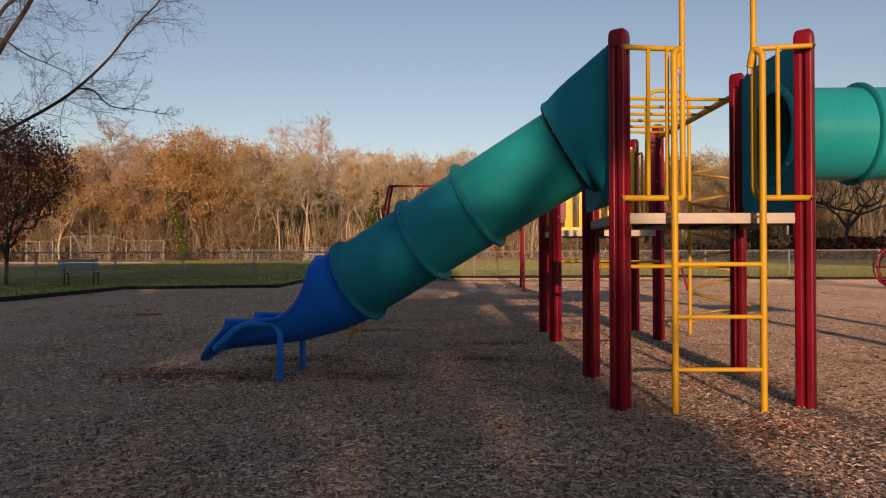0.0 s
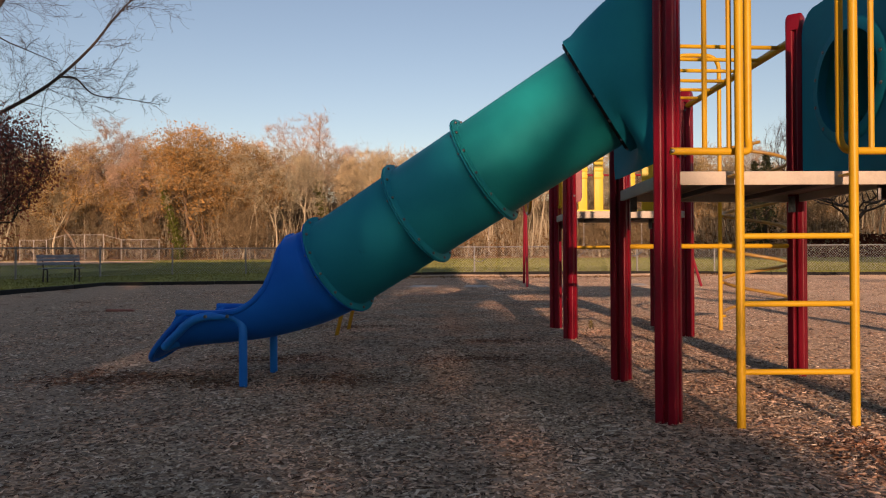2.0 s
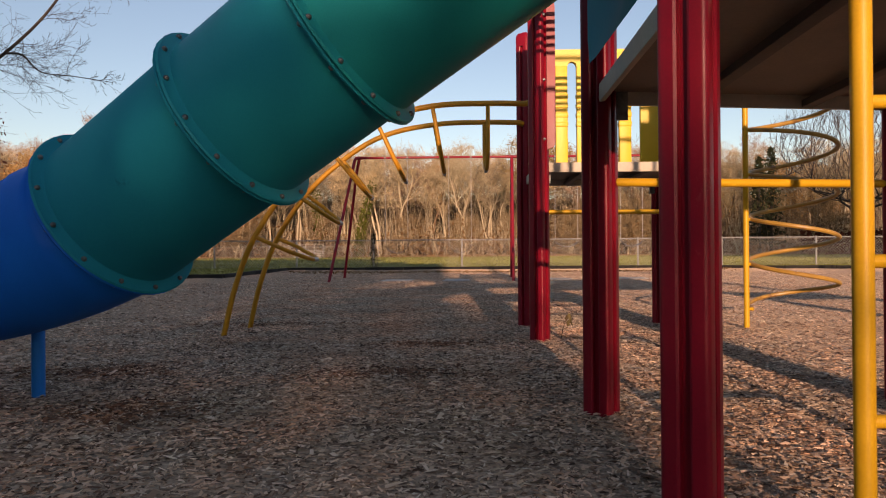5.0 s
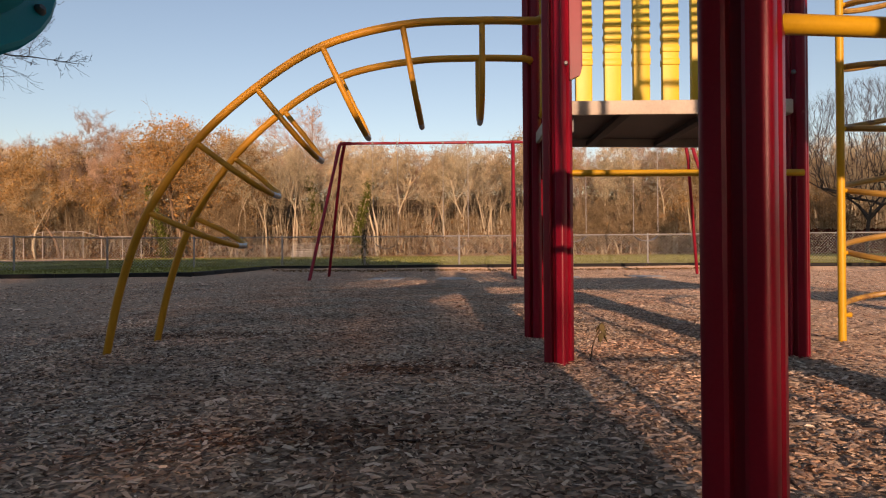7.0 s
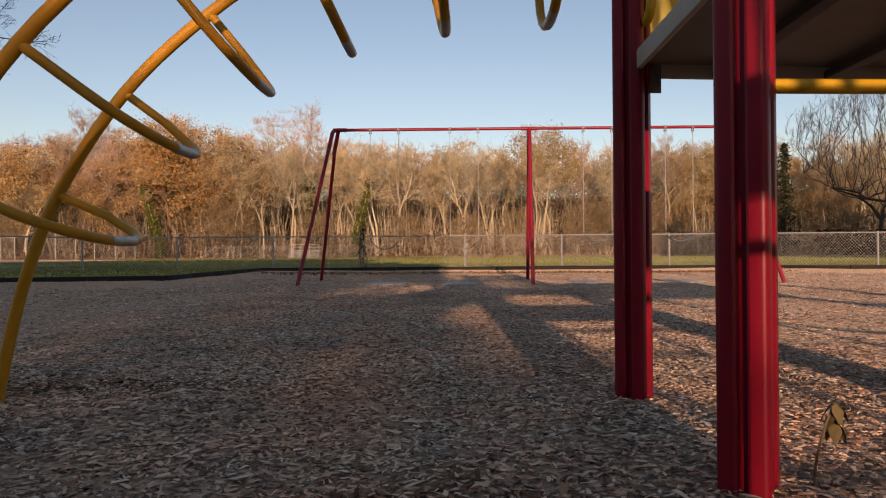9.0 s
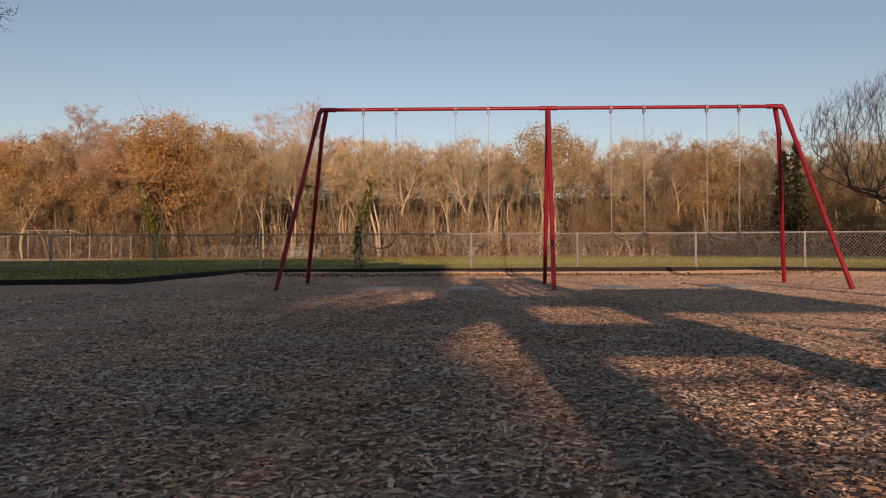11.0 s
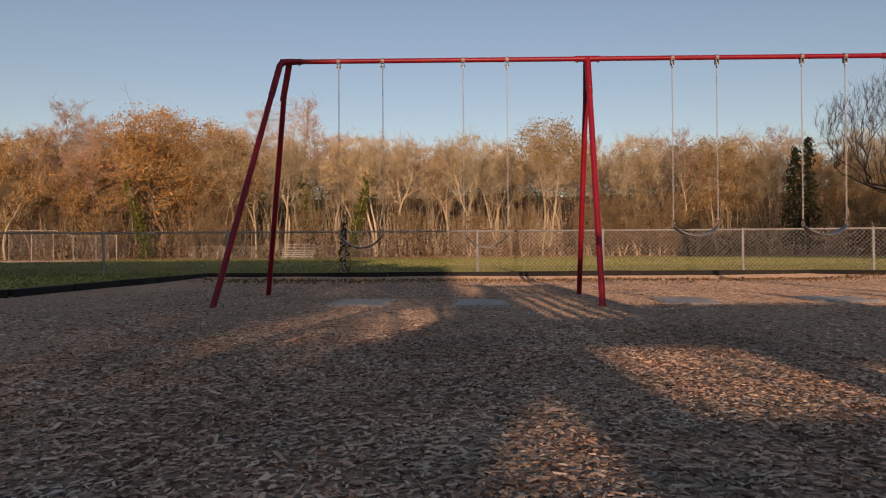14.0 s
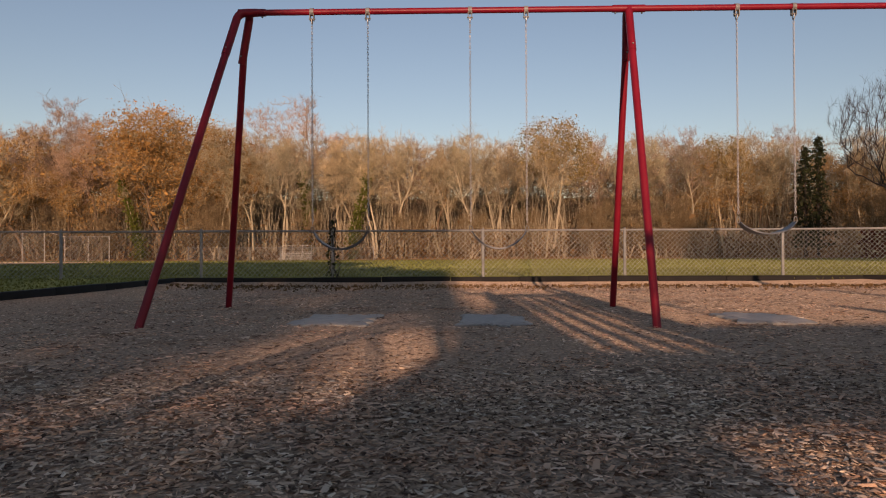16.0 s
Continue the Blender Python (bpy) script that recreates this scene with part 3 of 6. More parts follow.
# ---- tube slide ----
slide = thing("tube_slide", (-0.2, 4.2, 0), "green tube slide with a blue open exit on pipe legs", "tube slide")
S_TOP, S_DIR = Vector((1.03, 3.810, 1.617)), Vector((-1.0, 0.366, 0)).normalized()
E_DIR = Vector((-1.0, 0.123, 0)).normalized()      # the exit bends back a little
PITCH = radians(29.66)
AX = (S_DIR * math.cos(PITCH) + Vector((0, 0, -math.sin(PITCH)))).normalized()
SIDE = Vector((0, 0, 1)).cross(S_DIR).normalized()      # towards the near side
UPN = AX.cross(SIDE).normalized()
if UPN.z < 0:
    UPN = -UPN
R_T = 0.292
SEG = 40


def ring_at(c, ax, r, up, n=SEG, sx=1.0):
    sd = ax.cross(up).normalized()
    return [c + (sd * math.cos(k * math.tau / n) * sx + up * math.sin(k * math.tau / n)) * r for k in range(n)]


S_LEN = 1.794
cuts = (-0.05, 0.705, 1.185, S_LEN)
for i, (m_, lab) in enumerate(((GREEN, "green plastic tube section"), (TEAL, "teal plastic tube section"), (BLUETEAL, "blue-green plastic tube section"))):
    s0, s1 = cuts[i], cuts[i + 1]
    bm = bmesh.new()
    rings = []
    n = 8
    for k in range(n + 1):
        s = s0 + 0.006 + (s1 - s0 - 0.012) * k / n
        rings.append(ring_at(S_TOP + AX * s, AX, R_T, UPN))
    back = [[p + (S_TOP + AX * ((p - S_TOP).dot(AX)) - p).normalized() * 0.008 for p in ring] for ring in rings[::-1]]
    loft(bm, rings + back + rings[:1])
    sec = part("tube_section", bm, m_, slide, lab)
    for s_end, dirn in ((s0, 1), (s1, -1)):
        if i == 0 and s_end < 0.1:
            continue
        bm = bmesh.new()
        c = S_TOP + AX * s_end
        prof = [(R_T - 0.004, 0.001), (R_T + 0.038, 0.001), (R_T + 0.043, 0.006), (R_T + 0.038, 0.012), (R_T + 0.008, 0.015), (R_T - 0.004, 0.024)]
        loft(bm, [ring_at(c + AX * (d * dirn), AX, r, UPN) for r, d in prof])
        fl = part("flange", bm, m_, sec)
        if dirn < 0:
            for k in range(14):
                a = (k + 0.5) * math.tau / 14
                sd = AX.cross(UPN).normalized()
                p = c + (sd * math.cos(a) + UPN * math.sin(a)) * (R_T + 0.022) + AX * 0.012
                bolt(fl, p, AX, 0.009)
                p = c + (sd * math.cos(a) + UPN * math.sin(a)) * (R_T + 0.022) - AX * 0.012
                bolt(fl, p, -AX, 0.009)

# hood from the tower's side opening to the tube's mouth
bm = bmesh.new()
y0, y1, zb, zt, xh = A[1] + 0.045, C[1] - 0.045, 1.225, 2.24, 1.258


def rounded_rect(y0, y1, z0, z1, r, n):
    pts = []
    for cy, cz, a0 in ((y1 - r, z1 - r, 0), (y0 + r, z1 - r, 90), (y0 + r, z0 + r, 180), (y1 - r, z0 + r, 270)):
        for k in range(n // 4):
            a = radians(a0 + 90 * (k + 0.5) / (n // 4))
            pts.append((cy + r * math.cos(a), cz + r * math.sin(a)))
    return pts


NH = 48
rect = []
for k in range(NH):
    a = (k + 0.5) * math.tau / NH
    rr_ = (abs(math.cos(a) * 2 / (y1 - y0)) ** 22 + abs(math.sin(a) * 2 / (zt - zb)) ** 22) ** (-1 / 22)
    rect.append(((y0 + y1) / 2 + rr_ * math.cos(a), (zb + zt) / 2 + rr_ * math.sin(a)))
mouth_c = S_TOP - AX * 0.075
sdh = AX.cross(UPN).normalized()
if sdh.y < 0:
    sdh = -sdh
mouth = []
for k in range(NH):
    a = (k + 0.5) * math.tau / NH
    mouth.append((math.cos(a), math.sin(a)))
rings = []
for t, bulge in ((0.0, 0), (0.02, 0), (0.3, 0.02), (0.6, 0.03), (0.85, 0.02), (1.0, 0.0)):
    ring = []
    for (yy, zz), (ca, sa) in zip(rect, mouth):
        p = Vector((xh, yy, zz))
        q = mouth_c + (sdh * ca + UPN * sa) * (R_T + 0.055)
        e = p.lerp(q, t)
        ring.append(e + (e - (Vector((xh, (y0 + y1) / 2, (zb + zt) / 2)).lerp(mouth_c, t))).normalized() * bulge * 0.6)
    rings.append(ring)
rings.append([mouth_c + (sdh * ca + UPN * sa) * (R_T + 0.055) + AX * 0.05 for ca, sa in mouth])
lin = [[p + ((sum(ring, Vector()) / NH) - p).normalized() * 0.010 for p in ring] for ring in rings[::-1]]
loft(bm, rings + lin + rings[:1])
hood = part("hood", bm, BLUETEAL, slide, "blue-green plastic entry hood", smooth=50)
bm = bmesh.new()
loft(bm, [[mouth_c + AX * d + (sdh * ca + UPN * sa) * (R_T + r) for ca, sa in mouth] for r, d in ((0.002, 0.045), (0.034, 0.045), (0.038, 0.052), (0.030, 0.066), (0.002, 0.066), (0.002, 0.045))])
col = part("collar", bm, RUBBER, hood, "black bolted joint ring")
for k in range(14):
    a = (k + 0.5) * math.tau / 14
    bolt(col, mouth_c + AX * 0.055 + (sdh * math.cos(a) + UPN * math.sin(a)) * (R_T + 0.034), sdh * math.cos(a) + UPN * math.sin(a), 0.007)

# blue exit: from full tube to open trough, levelling out
bm = bmesh.new()
rings = []
c0 = S_TOP + AX * S_LEN
N_E = 52
BOTTOM = [(-0.150, 0.474), (0.0, 0.400), (0.17, 0.338), (0.44, 0.270), (0.68, 0.238), (0.86, 0.220), (1.0, 0.200), (1.14, 0.160), (1.235, 0.110)]
run = smooth_path([(s, 0, z) for s, z in BOTTOM], 8)
cum = [0.0]
for p, q in zip(run, run[1:]):
    cum.append(cum[-1] + (q - p).length)


def on_run(d):
    for k in range(len(run) - 1):
        if cum[k + 1] >= d:
            t = (d - cum[k]) / (cum[k + 1] - cum[k])
            return run[k].lerp(run[k + 1], t), (run[k + 1] - run[k]).normalized()
    return run[-1], (run[-1] - run[-2]).normalized()


OPENING = [(0.0, 180), (0.33, 180), (0.36, 144), (0.40, 122), (0.47, 105), (0.57, 92), (0.70, 83), (0.85, 80), (1.8, 80)]
for k in range(N_E + 1):
    dist = cum[-1] * k / N_E
    p, tg = on_run(dist)
    d = (E_DIR * tg.x + Vector((0, 0, tg.z))).normalized()
    if k < 6:
        d = (AX * (1 - k / 6) + d * (k / 6)).normalized()
    up = (Vector((0, 0, 1)) - d * d.z).normalized()
    sd = d.cross(up).normalized()
    base_p = Vector((c0.x, c0.y, 0)) + E_DIR * p.x + Vector((0, 0, p.z))
    half = radians(np.interp(dist, [o[0] for o in OPENING], [o[1] for o in OPENING]))
    t = dist / cum[-1]
    open_ = min(1, max(0, (dist - 0.34) / 0.46))
    r = R_T * (1 - 0.06 * open_)
    level = (0.440 - p.z) / (R_T * 0.94 * 0.826)
    flat = 1 + (level - 1) * min(1, max(0, (dist - 0.34) / 0.40))
    tail = min(1, max(0, (dist - cum[-1] + 0.42) / 0.25))
    up = up.lerp(Vector((0, 0, 1)), tail).normalized()
    lag = min(1, max(0, (dist - cum[-1] + 0.38) / 0.38)) * 1.1
    ring_o, ring_i = [], []
    for j in range(27):
        a = -half + 2 * half * j / 26
        for lst, rr in ((ring_o, r), (ring_i, r - 0.012)):
            lift = r * flat - math.cos(a) * rr * flat
            lst.append(base_p + sd * math.sin(a) * rr + up * lift - E_DIR * lag * lift)
    rings.append(ring_o + ring_i[::-1])
loft(bm, rings, caps=True)
chute = part("exit_chute", bm, BLUE, slide, "blue plastic open exit chute", smooth=60)
bm = bmesh.new()
prof = [(R_T - 0.004, -0.001), (R_T + 0.036, -0.001), (R_T + 0.041, -0.006), (R_T + 0.036, -0.012), (R_T + 0.006, -0.014)]
loft(bm, [ring_at(c0 - AX * d, AX, r, UPN) for r, d in prof])
fl = part("flange", bm, BLUE, chute)
# rolled rim along both edges of the chute
for idx in (0, 26):
    bm = bmesh.new()
    tube(bm, [(ring[idx] + ring[53 - idx]) / 2 for ring in rings[10:]], 0.019, 8)
    part("rim", bm, BLUE, chute)
bm = bmesh.new()
tube(bm, [(rings[-1][j] + rings[-1][53 - j]) / 2 for j in range(27)], 0.018, 8)
part("lip", bm, BLUE, chute)
for s, leg_at in ((-1, (-0.985, 4.180)), (1, (-0.930, 4.668))):
    # take the rim that lies on this leg's side
    cand = [[ring[0] for ring in rings], [ring[26] for ring in rings]]
    edge = min(cand, key=lambda e: abs(e[-8].y - leg_at[1]))
    out = Vector((0, -0.028 if s < 0 else 0.028, 0))
    lg = Vector((leg_at[0], leg_at[1], 0))
    low_end = (rings[-1][6] if edge is cand[0] else rings[-1][20]) + out * 0.9 - E_DIR * 0.06 + Vector((0, 0, 0.0))
    front = edge[-1] + out - E_DIR * 0.07
    pts = [Vector((lg.x, lg.y, -0.1)), Vector((lg.x, lg.y, 0.424)), Vector((front.x, front.y, 0.424)), low_end, low_end - E_DIR * 0.07 + Vector((0, -out.y * 2.6, 0.025))]
    bm = bmesh.new()
    tube(bm, bent(pts, 0.10, 6), 0.0255, 12)
    leg = part("leg", bm, BLUE_PIPE, slide, "bent blue pipe leg")
    for f_ in (0.3, 0.75):
        q = pts[1].lerp(pts[2], f_)
        bolt(leg, q + out * 0.85, out, 0.011)

# ---- crawl tube to the far side ----
crawl = thing("crawl_tube", (4.0, 3.92, 0), "green plastic crawl tube joined to a blue-green panel", "crawl tube")
bm = bmesh.new()
xc, yc, zc = 2.483, 3.915, 1.732
prof = rounded_rect(3.47, 4.40, 1.180, 2.27, 0.14, 48)
hole = [(yc + 0.29 * math.cos((k + 0.5) * math.tau / 48), zc + 0.29 * math.sin((k + 0.5) * math.tau / 48)) for k in range(48)]
loft(bm, [[(xc - 0.02, y, z) for y, z in prof], [(xc + 0.02, y, z) for y, z in prof], [(xc + 0.02, y, z) for y, z in hole], [(xc - 0.02, y, z) for y, z in hole], [(xc - 0.02, y, z) for y, z in prof]])
panel = part("panel", bm, BLUETEAL, crawl, "blue-green plastic panel with a round hole", smooth=30)
bm = bmesh.new()
loft(bm, [[(xc - d, yc + r * math.cos((k + 0.5) * math.tau / 48), zc + r * math.sin((k + 0.5) * math.tau / 48)) for k in range(48)] for r, d in ((0.285, 0.02), (0.285, 0.035), (0.335, 0.032), (0.35, 0.021))])
part("hole_rim", bm, BLUETEAL, panel)
for k in range(12):
    a = (k + 0.5) * math.tau / 12
    bolt(panel, (xc - 0.028, yc + 0.318 * math.cos(a), zc + 0.318 * math.sin(a)), (-1, 0, 0), 0.011)
for i, (xa, xb) in enumerate(((2.49, 3.01), (3.01, 3.81), (3.81, 4.62))):
    bm = bmesh.new()
    rr = [[(x, yc + r * math.cos(k * math.tau / 40), zc + r * math.sin(k * math.tau / 40)) for k in range(40)] for x, r in ((xa, 0.315), (xb, 0.315), (xb, 0.305), (xa, 0.305), (xa, 0.315))]
    loft(bm, rr)
    sec = part("tube_section", bm, GREEN_SCUFFED, crawl, "green tube section with pinkish scuffs")
    for xe, dd in ((xa, 1), (xb, -1)):
        bm = bmesh.new()
        loft(bm, [[(xe + d * dd, yc + r * math.cos(k * math.tau / 40), zc + r * math.sin(k * math.tau / 40)) for k in range(40)] for r, d in ((0.30, 0.001), (0.344, 0.001), (0.348, 0.006), (0.343, 0.010), (0.314, 0.013))])
        part("flange", bm, GREEN, sec)

tower3 = thing("play_tower", (5.26, 3.92, 0), "red-posted play tower at the end of the crawl tube", "play tower", "play towers")
K = ((4.66, 3.37), (5.77, 3.39), (4.68, 4.46), (5.79, 4.48))
for q in K:
    add_post(tower3, *q)
add_deck(tower3, K)
bm = bmesh.new()
prof = rounded_rect(3.44, 4.40, 1.185, 2.25, 0.14, 48)
loft(bm, [[(x, y, z) for y, z in pr] for x, pr in ((4.62, prof), (4.66, prof), (4.66, hole), (4.62, hole), (4.62, prof))])
part("panel", bm, BLUETEAL, tower3, smooth=30)

# ---- entry ladder and gate on the first tower ----
ladder = thing("entry_ladder", (1.845, 3.21, 0), "yellow tubular entry ladder with guard rails", "ladder")
LX0, LX1, LY = 1.562, 2.073, 3.212
for x, s in ((LX0, -1), (LX1, 1)):
    bm = bmesh.new()
    tube(bm, bent([(x, LY, -0.12), (x, LY, 2.092), (x - s * 0.035, LY + 0.04, 2.127), (x - s * 0.045, LY + 0.06, 2.022)], 0.05, 6), 0.0195, 12)
    rail = part("side_rail", bm, YELLOW, ladder, "yellow ladder side rail")
    bm = bmesh.new()
    box(bm, (x - s * 0.045 - 0.016, LY + 0.050, 1.978), (x - s * 0.045 + 0.016, LY + 0.063, 2.043), 0.003)
    part("end_plate", bm, BOLT, rail, "dark bolted end plate")
for z in (0.250, 0.556, 0.861):
    bm = bmesh.new()
    tube(bm, [(LX0, LY, z), (LX1, LY, z)], 0.0135, 10)
    part("rung", bm, YELLOW, ladder)
for x in (LX0, LX1):
    bm = bmesh.new()
    box(bm, (x - 0.02, LY, 1.135), (x + 0.02, A[1] - 0.01, 1.145), 0.002)
    part("bracket", bm, YELLOW, ladder)
YR = 3.300
bm = bmesh.new()
tube(bm, bent([(A[0] - 0.005, A[1] - POST - 0.014, 1.251), (1.632, YR - 0.03, 1.251), (1.640, YR, 1.30), (1.640, YR, 2.78), (2.062, YR, 2.78), (2.062, YR, 1.30), (2.074, YR - 0.03, 1.251), (B[0] + 0.005, B[1] - POST - 0.014, 1.251)], 0.09, 6), 0.0175, 12)
arch = part("entry_arch", bm, YELLOW, ladder, "yellow arch rail over the entry")
for xa, xb, xs in ((A[0], 1.640, (1.428, 1.540)), (B[0], 2.062, (2.190, 2.290))):
    ya = A[1] - POST - 0.012
    bm = bmesh.new()
    tube(bm, [(xa, ya, 2.140), (xb, YR, 2.140)], 0.0155, 10)
    top = part("guard_rail", bm, YELLOW, ladder)
    for x in xs[:1] if xa > 2 else xs:
        bm = bmesh.new()
        tube(bm, [(x, YR - 0.03, 1.251), (x, YR - 0.03, 2.140)], 0.0125, 8)
        part("picket", bm, YELLOW, top)
    for z in (1.251, 2.140):
        bolt(top, (xa, ya - 0.014, z), (0, -1, 0), 0.010)

# ---- overhead ladder between the towers ----
over = thing("overhead_ladder", (1.9, 5.4, 0), "yellow overhead bars running between two towers", "monkey bars")
for p, q in ((C, E_), (D, G_)):
    bm = bmesh.new()
    tube(bm, [(p[0] - 0.0, p[1] + 0.05, 2.145), (q[0], q[1] - 0.05, 2.145)], 0.026, 12)
    part("beam", bm, YELLOW, over)
for k in range(6):
    t = (k + 0.5) / 6
    y = C[1] + 0.1 + t * 1.75
    bm = bmesh.new()
    tube(bm, [(C[0] + (E_[0] - C[0]) * t, y, 2.145), (D[0] + (G_[0] - D[0]) * t, y + 0.09, 2.145)], 0.0135, 8)
    part("rung", bm, YELLOW, over)

# ---- arch climber ----
climber = thing("arch_climber", (-0.3, 6.95, 0), "yellow arched loop-rung climber leaning onto the tower", "climber")
PROFILE = [(-0.873, -0.12), (-0.848, 0.0), (-0.747, 0.36), (-0.600, 0.700), (-0.364, 1.037), (-0.069, 1.300), (0.254, 1.498), (0.645, 1.597), (1.030, 1.612), (1.29, 1.607)]
curve = smooth_path([(x, 0, z) for x, z in PROFILE], 5)
YN, YF = 6.595, 7.13
for y, yb in ((YN, 6.68), (YF, 7.16)):
    bm = bmesh.new()
    far = y == YF
    pts = [Vector((p.x + far * 0.042 * max(0, 1 - p.z / 1.4), yb + (y - yb) * min(1, max(0, p.z / 0.7)), p.z - far * 0.028 * min(1, max(0, p.x * 1.6)))) for p in curve]
    if y == YN:
        pts += [Vector((1.325, y - 0.03, 1.612)), Vector((1.335, y - 0.12, 1.612))]
    else:
        pts += [Vector((1.325, y + 0.02, 1.577)), Vector((1.335, y + 0.08, 1.572))]
    tube(bm, pts, 0.0197, 12)
    part("side_rail", bm, YELLOW_DULL, climber)
REACH = [(0.375, -0.165), (0.322, -0.240), (0.258, -0.318), (0.186, -0.400), (0.078, -0.442), (0.0, -0.438)]
for (x, z), (rx_, rz_) in zip(PROFILE[3:9], REACH):
    reach = math.hypot(rx_, rz_)
    nrm = Vector((rx_, 0, rz_)) / reach
    a = Vector((x, YN, z))
    b = Vector((x + 0.042 * max(0, 1 - z / 1.4), YF, z - 0.028 * min(1, max(0, x * 1.6))))
    mid = (YN + YF) / 2
    hw = (YF - YN) / 2
    pts = [a, a + nrm * reach * 0.45]
    for k in range(1, 12):
        th = math.pi * k / 12
        pts.append(Vector((x, mid - hw * math.cos(th), z)) + nrm * (reach * 0.45 + reach * 0.55 * math.sin(th) ** 0.8))
    pts += [b + nrm * reach * 0.45, b]
    bm = bmesh.new()
    tube(bm, pts, 0.0145, 10)
    rung = part("loop_rung", bm, YELLOW_DULL, climber, "looped yellow rung with a worn tip")
    bm = bmesh.new()
    tube(bm, pts[6:9], 0.0150, 10)
    part("worn_tip", bm, WORN_STEEL, rung)
# hand loop beside the climber's head
bm = bmesh.new()
tube(bm, bent([(1.385, 6.48, 2.1), (1.385, 6.48, 1.27), (1.385, 6.62, 1.25), (1.385, 6.64, 2.1)], 0.06, 5), 0.0165, 10)
part("hand_loop", bm, YELLOW, climber)
bm = bmesh.new()
tube(bm, bent([(1.385, 7.20, 2.1), (1.385, 7.20, 1.27), (1.385, 7.08, 1.25), (1.385, 7.06, 2.1)], 0.06, 5), 0.0165, 10)
part("hand_loop", bm, YELLOW, climber)

# ---- yellow panel on the second tower ----
guard = thing("guard_panel", (1.92, 7.33, 1.18), "bright yellow moulded plastic guard panel with arched slots", "guard panel")
PX0, PX1, PY, PZ0, PZ1 = 1.425, 2.42, 7.25, 1.16, 2.17
BARS = [(1.425, 1.527), (1.597, 1.693), (1.763, 1.859), (1.929, 2.025), (2.095, 2.191), (2.262, 2.42)]
for x0, x1 in BARS:
    bm = bmesh.new()
    box(bm, (x0, PY - 0.022, PZ0 + 0.03), (x1, PY + 0.022, PZ1 - 0.08), 0.010)
    part("bar", bm, YELLOW_PANEL, guard)
bm = bmesh.new()
out = [(PX0, PZ1 - 0.13), (PX0, PZ1 - 0.03), (PX0 + 0.03, PZ1), (PX1 - 0.03, PZ1), (PX1, PZ1 - 0.03), (PX1, PZ1 - 0.13)]
for k in range(5, 0, -1):
    x0, x1 = BARS[k - 1][1], BARS[k][0]
    slot_w = x1 - x0
    for j in range(7):
        a = math.pi * j / 6
        out.append(((x0 + x1) / 2 + slot_w / 2 * math.cos(a), PZ1 - 0.13 + slot_w / 2 * math.sin(a)))
prism(bm, out, PY - 0.0225, PY + 0.0225, lambda u, v, w: (u, w, v))
part("head", bm, YELLOW_PANEL, guard, smooth=30)
bm = bmesh.new()
box(bm, (PX0, PY - 0.024, PZ0), (PX1, PY + 0.024, PZ0 + 0.075), 0.010)
part("foot", bm, YELLOW_PANEL, guard)
for x0, x1 in BARS[:5]:
    for j in range(4):
        z = 1.560 + j * 0.074
        bm = bmesh.new()
        box(bm, (x0 - 0.003, PY - 0.031, z), (x1 + 0.003, PY + 0.031, z + 0.042), 0.012)
        part("band", bm, YELLOW_PANEL, guard)

# ---- spiral climber ----
spiral = thing("spiral_climber", (3.2, 7.1, 0), "yellow pole with a brownish helical climbing tube", "spiral climber")
SX, SY = 2.99, 7.03
bm = bmesh.new()
tube(bm, bent([(SX, SY, -0.12), (SX, SY, 2.78), (2.50, SY - 0.02, 2.78), (2.50, SY - 0.02, 1.2)], 0.16, 7), 0.0205, 12)
part("pole", bm, YELLOW, spiral)
bm = bmesh.new()
pts = []
HR, HP = 0.305, 0.337
hc = Vector((SX + HR + 0.042, SY, 0))
turns = 5.35
n = int(turns * 28)
for k in range(n + 1):
    a = math.pi - math.tau * turns * k / n
    pts.append(hc + Vector((HR * math.cos(a), HR * math.sin(a), 0.138 + HP * turns * k / n)))
tube(bm, pts, 0.0165, 8)
part("helix", bm, YELLOW_BROWN, spiral, "helical brownish-yellow tube")
for k in range(6):
    bm = bmesh.new()
    z = 0.138 + HP * k
    tube(bm, [(SX, SY, z), (SX + 0.045, SY, z)], 0.012, 8)
    part("stub", bm, YELLOW, spiral)
bm = bmesh.new()
for dy in (-0.17, 0.17):
    tube(bm, bent([(2.5, SY + dy, 1.2), (2.5, SY + dy, 2.1), (2.5, SY + dy * 2.2, 2.1), (2.5, SY + dy * 2.2, 1.25)], 0.05, 4), 0.0125, 8)
part("side_guard", bm, YELLOW, spiral)

